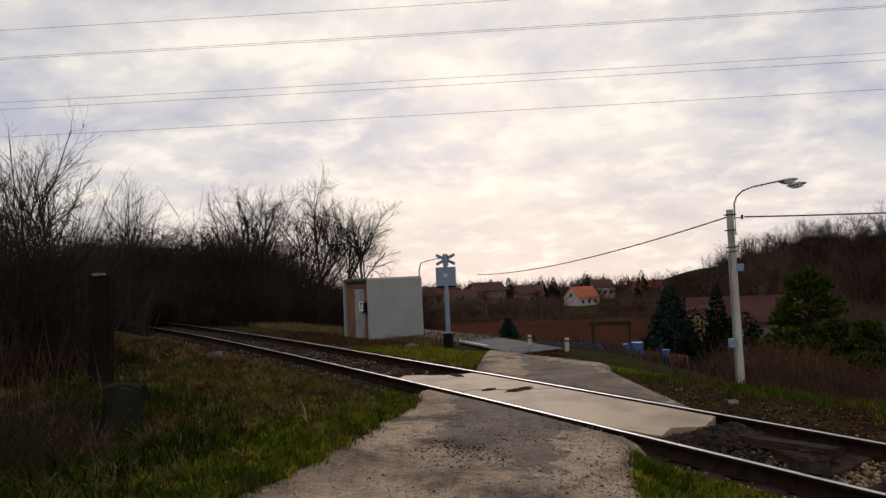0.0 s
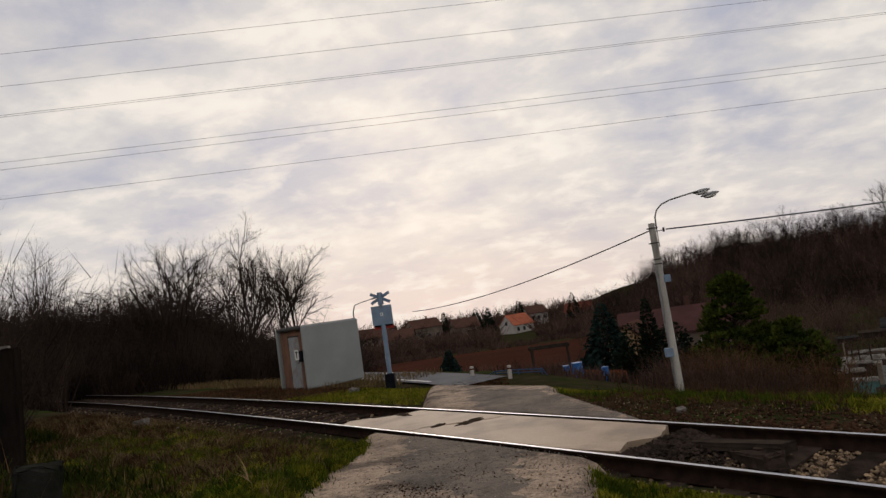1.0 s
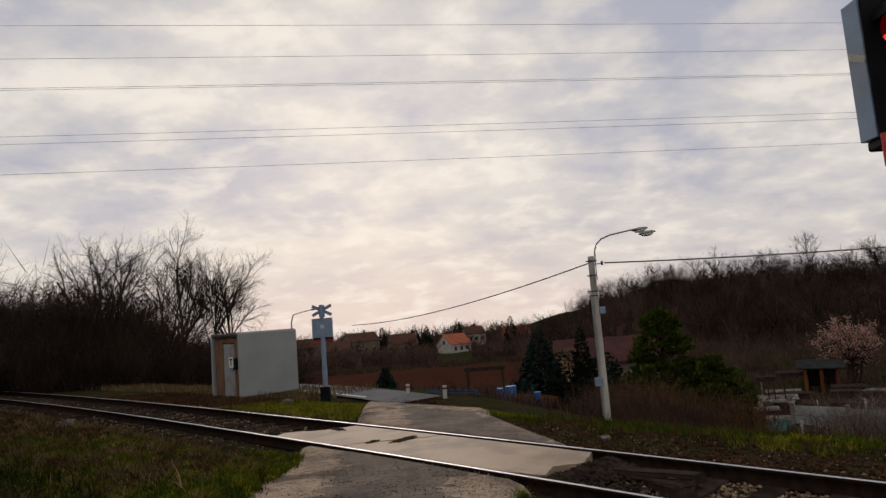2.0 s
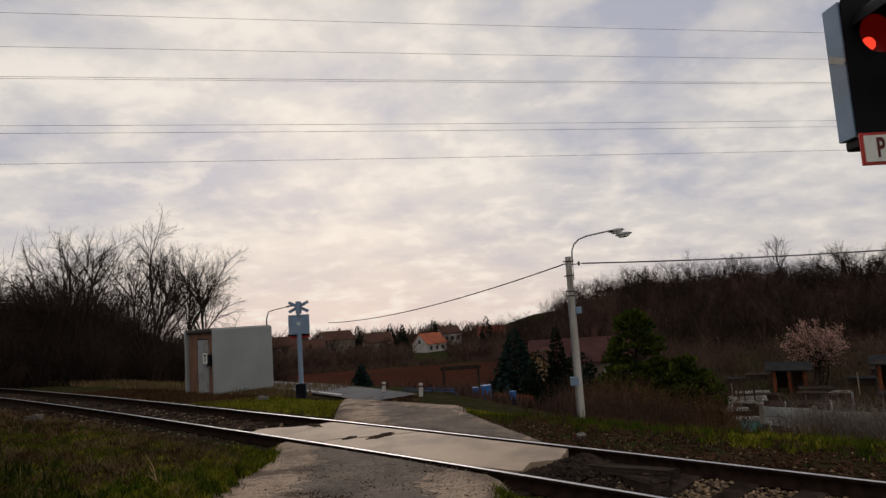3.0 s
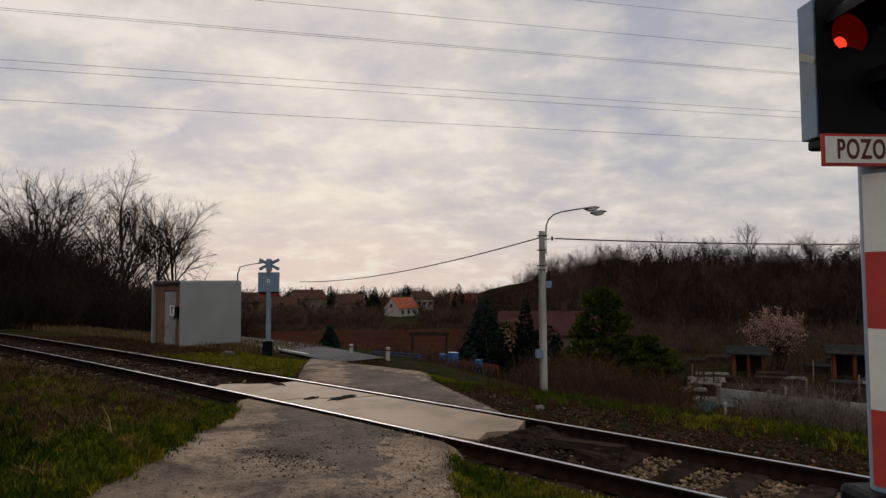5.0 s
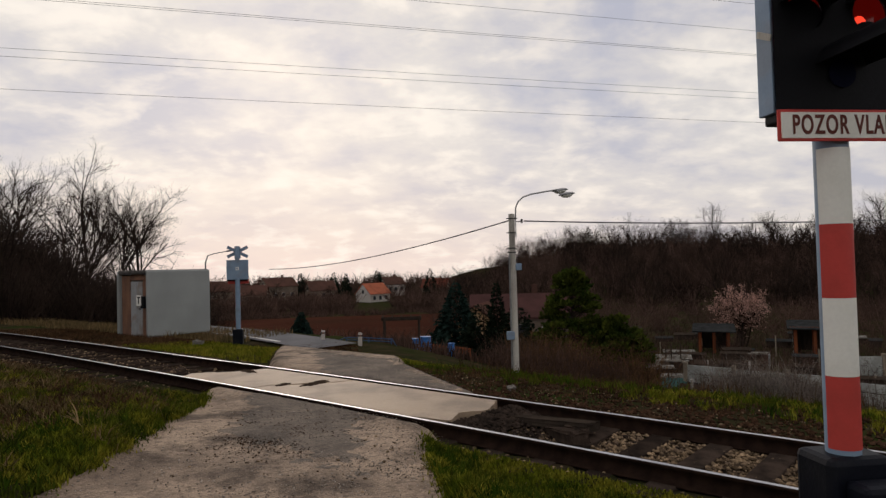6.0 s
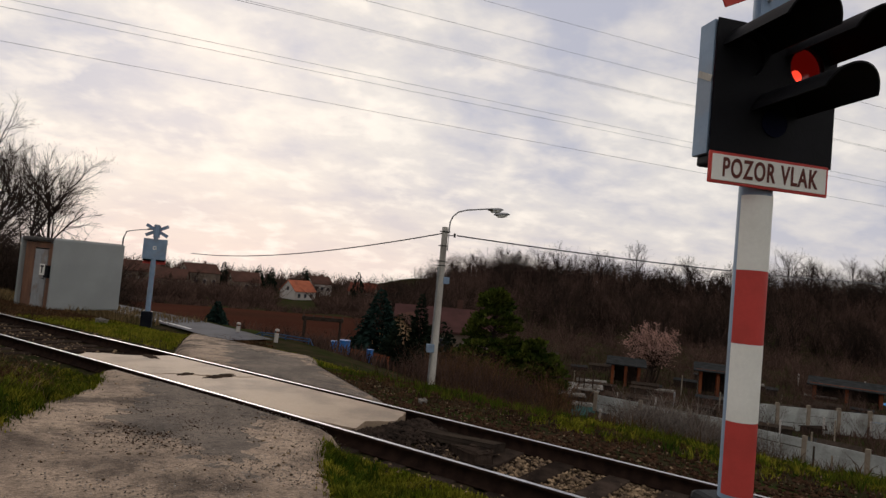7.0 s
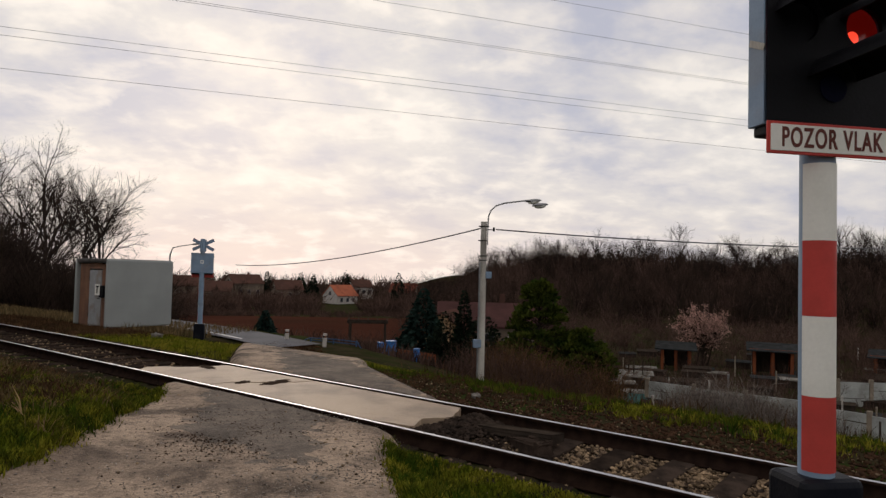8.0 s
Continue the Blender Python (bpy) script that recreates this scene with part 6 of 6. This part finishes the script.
def handrail():
    a, b = np.array((3.95, 24.1)), np.array((5.5, 23.1))
    g = empty("handrail", pose(0, 0, 0), "blue painted tubular handrail over the culvert", "handrail")
    za, zb = gz(*a), gz(*b)
    top = -0.74
    bm = BM()
    tube(bm, [(a[0] - 0.35, a[1] + 0.3, za - 0.05), (a[0], a[1], top), (*(a * 0.5 + b * 0.5), top - 0.01), (b[0], b[1], top - 0.06), (b[0] + 0.12, b[1] - 0.1, zb - 0.05)], 0.02, 8)
    part("top_tube", bm, M_RAILBLUE, g)
    for t in (0.02, 0.5, 0.98):
        p = a + (b - a) * t
        bm = BM()
        tube(bm, [(p[0], p[1], gz(*p) - 0.1), (p[0], p[1], top - 0.02)], 0.025, 6)
        part("upright", bm, M_RAILBLUE, g)
    bm = BM()
    tube(bm, [(a[0], a[1], (top + za) / 2), (b[0], b[1], (top + zb) / 2 - 0.03)], 0.02, 6)
    part("middle_tube", bm, M_RAILBLUE, g)


handrail()


def pergola(x, y, top):
    z = gz(x, y)
    g = empty("pergola", pose(x, y, z, 0, 0, -15), "dark weathered timber pergola at the field's edge", "pergola")
    h = top - z
    for px in (-1.0, 1.0):
        for py in (-0.6, 0.6):
            bm = BM()
            tube(bm, [(px, py, -0.1), (px, py, h)], 0.06, 6)
            part("post", bm, M_OLDWOOD, g)
    for py in (-0.6, 0.6):
        bm = BM()
        box(bm, (2.3, 0.09, 0.12), (0, py, h + 0.02), 0.01)
        part("beam", bm, M_OLDWOOD, g)
    for px in (-1.1, -0.55, 0.0, 0.55, 1.1):
        bm = BM()
        box(bm, (0.08, 1.7, 0.09), (px, 0, h + 0.13), 0.01)
        part("rafter", bm, M_OLDWOOD, g)
    bm = BM()
    tube(bm, [(1.0, -0.6, h * 0.35), (1.6, -0.62, h * 0.75)], 0.04, 6)
    part("brace", bm, M_OLDWOOD, g)


pergola(9.2, 36.4, -1.15)


def low_fence(x0, y0, x1, y1, n):
    g = empty("board_fence", pose(0, 0, 0), "low rust-brown board fence at the garden's edge", "fence", "garden fences")
    for i in range(n):
        t = i / (n - 1)
        x, y = x0 + (x1 - x0) * t, y0 + (y1 - y0) * t
        bm = BM()
        box(bm, (0.14, 0.03, 0.75), (0, 0, 0.37), 0.004)
        b = part("board", bm, M_ORANGE, g)
        b.matrix_basis = pose(x, y, gz(x, y), 0, 0, -20)


low_fence(9.6, 31.4, 11.2, 30.5, 12)


def tarps():
    for x, y, w, d, h, lb in ((44.2, 25.2, 2.2, 1.6, 0.55, "bright blue covered garden pool"), (43.0, 26.4, 0.6, 0.5, 0.8, "blue plastic tub against the garden fence")):
        g = empty("garden_pool", pose(x, y, gz(x, y), 0, 0, -50), lb, "pool", "garden things")
        bm = BM()
        box(bm, (w, d, h), (0, 0, h / 2), 0.08)
        part("cover", bm, M_TARP, g)
        bm = BM()
        box(bm, (w + 0.06, d + 0.06, 0.06), (0, 0, h), 0.02)
        part("rim", bm, M_TARP, g)
    g = empty("garden_parasol", pose(45.6, 26.3, gz(45.6, 26.3)), "bright blue garden parasol", "parasol", "garden things")
    bm = BM()
    tube(bm, [(0, 0, 0), (0, 0, 1.7)], 0.03, 6)
    part("pole", bm, M_STEEL, g)
    bm = BM()
    tube(bm, [(0, 0, 1.55), (0, 0, 1.62), (0, 0, 1.85)], [1.15, 1.1, 0.03], 10)
    part("canopy", bm, M_TARP, g)


tarps()


def far_lamp():
    x, y = polar(-2.3, 46.0)
    z = gz(x, y)
    g = empty("street_lamp", pose(x, y, z), "slim steel street lamp beyond the trees", "street lamp")
    H = 3.05 - z
    bm = BM()
    tube(bm, [(0, 0, 0), (0, 0, H * 0.9), (0.15, 0, H - 0.08), (0.6, 0, H + 0.05), (1.4, 0, H + 0.2)], [0.07, 0.05, 0.04, 0.03, 0.03], 7)
    part("pole", bm, M_STEEL, g)
    bm = BM()
    box(bm, (0.6, 0.22, 0.12), (1.65, 0, H + 0.24), 0.04, Matrix.Rotation(radians(-8), 4, "Y"))
    part("lamp_head", bm, M_STEEL, g)


far_lamp()


# ---- verge by the lane ----
M_OLDCONC = material("mossy_old_concrete", (0.028, 0.027, 0.023), (0.015, 0.016, 0.012), 4, 0.95, 0.8, fine=35, stain=(0.05, 0.05, 0.045), stain_scale=2.5, stain_amount=0.5, spec=0.0)
M_DARKWOOD = material("dark_rotten_post", (0.010, 0.008, 0.007), (0.02, 0.015, 0.012), 5, 0.95, 0.8, fine=30, streak=0.25, spec=0.0)
M_PALE = material("pale_limestone", (0.22, 0.20, 0.175), (0.14, 0.125, 0.11), 6, 0.9, 0.5)


def worn_block(name, m, size, mat, label, category, seed, wear=0.06):
    bm = BM()
    box(bm, size, (0, 0, size[2] / 2), min(size) * 0.08)
    bmesh.ops.subdivide_edges(bm, edges=bm.edges[:], cuts=2, use_grid_fill=True)
    rng = random.Random(seed)
    for v in bm.verts:
        v.co += Vector((rng.uniform(-1, 1), rng.uniform(-1, 1), rng.uniform(-1, 1))) * wear * min(size) * (1.5 if v.co.z > size[2] * 0.7 else 0.7)
    ob = part(name, bm, mat)
    ob.matrix_basis = m
    return tagged(ob, label, category)


worn_block("concrete_stump", pose(-3.51, 7.17, 0.10, 2, 5, 25), (0.40, 0.30, 0.72), M_OLDCONC, "broken dark concrete stump in the verge grass", "stump", 1)
worn_block("wooden_post", pose(-5.33, 10.16, 0.10, 0, 1, 10), (0.30, 0.26, 2.02), M_DARKWOOD, "thick dark weathered wooden post in the verge", "post", 2, 0.03)
worn_block("post_cap", pose(-5.33, 10.16, 2.115, 0, 1, 10), (0.16, 0.14, 0.05), M_PALE, "small pale cap on the weathered post", "cap", 3, 0.02)
worn_block("fallen_rail", pose(-4.6, 6.2, 0.22, 0, 4, 20), (1.1, 0.14, 0.16), M_OLDCONC, "dark fallen concrete beam in the grass", "beam", 4, 0.04)
for x, y, sz, sd in ((-5.0, 14.2, 0.24, 5), (-4.4, 15.6, 0.14, 6), (-3.9, 12.8, 0.10, 7), (4.3, 9.6, 0.13, 8), (-1.0, 20.0, 0.24, 10)):
    worn_block("stone", pose(x, y, gz(x, y) - 0.02, 5, 8, 33 * sd), (sz, sz * 0.8, sz * 0.6), M_PALE, "pale limestone lump lying beside the track", "stone", sd, 0.12)
worn_block("loose_plank", pose(*on_track(-1.05, 0.28, -0.13)[0], 3, 4, math.degrees(on_track(-1.05, 0.28)[1]) + 84), (1.15, 0.24, 0.09), M_OLDWOOD, "splintered loose timber at the end of the slabs", "plank", 12, 0.08)
worn_block("loose_plank", pose(*on_track(-1.45, -0.1, -0.16)[0], -6, 10, math.degrees(on_track(-1.5, 0.1)[1]) + 50), (0.9, 0.2, 0.14), M_SLEEPER, "dark broken timber lying between the rails", "plank", 13, 0.1)


def dead_stalks():
    rng = np.random.default_rng(77)
    sp = [polar(rng.uniform(-40, -31), rng.uniform(7.5, 11.5)) for _ in range(9)]
    brush("dead_stalks", sp, 0.9, 1.9, 3, M_DEAD, 78, "tall withered stalks on the verge by the lane", w=0.007, spread=0.10)
    sp = [polar(rng.uniform(-41, -30), rng.uniform(6.2, 9.5)) for _ in range(40)]
    brush("verge_brush", sp, 0.3, 0.8, 26, M_TWIG, 79, "dark low brush on the verge by the lane", w=0.006, spread=0.5)
    sp = [(22.7 + 4.0 * t + rng.normal(0, 0.5), 28.0 - 6.4 * t + rng.normal(0, 0.5)) for t in rng.uniform(0.1, 1.0, 70)]
    brush("dead_stalks", sp, 0.8, 2.0, 22, M_PALETWIG, 80, "pale leafless stalks before the concrete fence", w=0.020, spread=0.18)


dead_stalks()


def motions():
    # flashing: the added disc drops from before each glowing lens and comes back
    on = [-0.02, 0.90, 1.82, 2.74, 3.66, 4.58, 5.52, 6.50, 7.42, 8.34]
    for sh, side, starts in ((SHUTTERS[0], -1, on), (SHUTTERS[1], 1, [t + 0.46 for t in [-0.94] + on])):
        rows = {}
        up, low = pose(side * LAMP_X, 0, LAMP_Z), pose(side * LAMP_X, 0, LAMP_Z - 0.225)
        for t in starts:
            for u, m in ((t - 0.07, up), (t + 0.07, low), (t + 0.38, low), (t + 0.50, up)):
                if 0 < u < 8:
                    rows[round(u, 2)] = m
        first = low if side < 0 else up
        rows[0.0] = first
        rows[8.0] = up if side < 0 else low
        walk(sh, sorted(rows.items(), key=lambda r: r[0]))


motions()
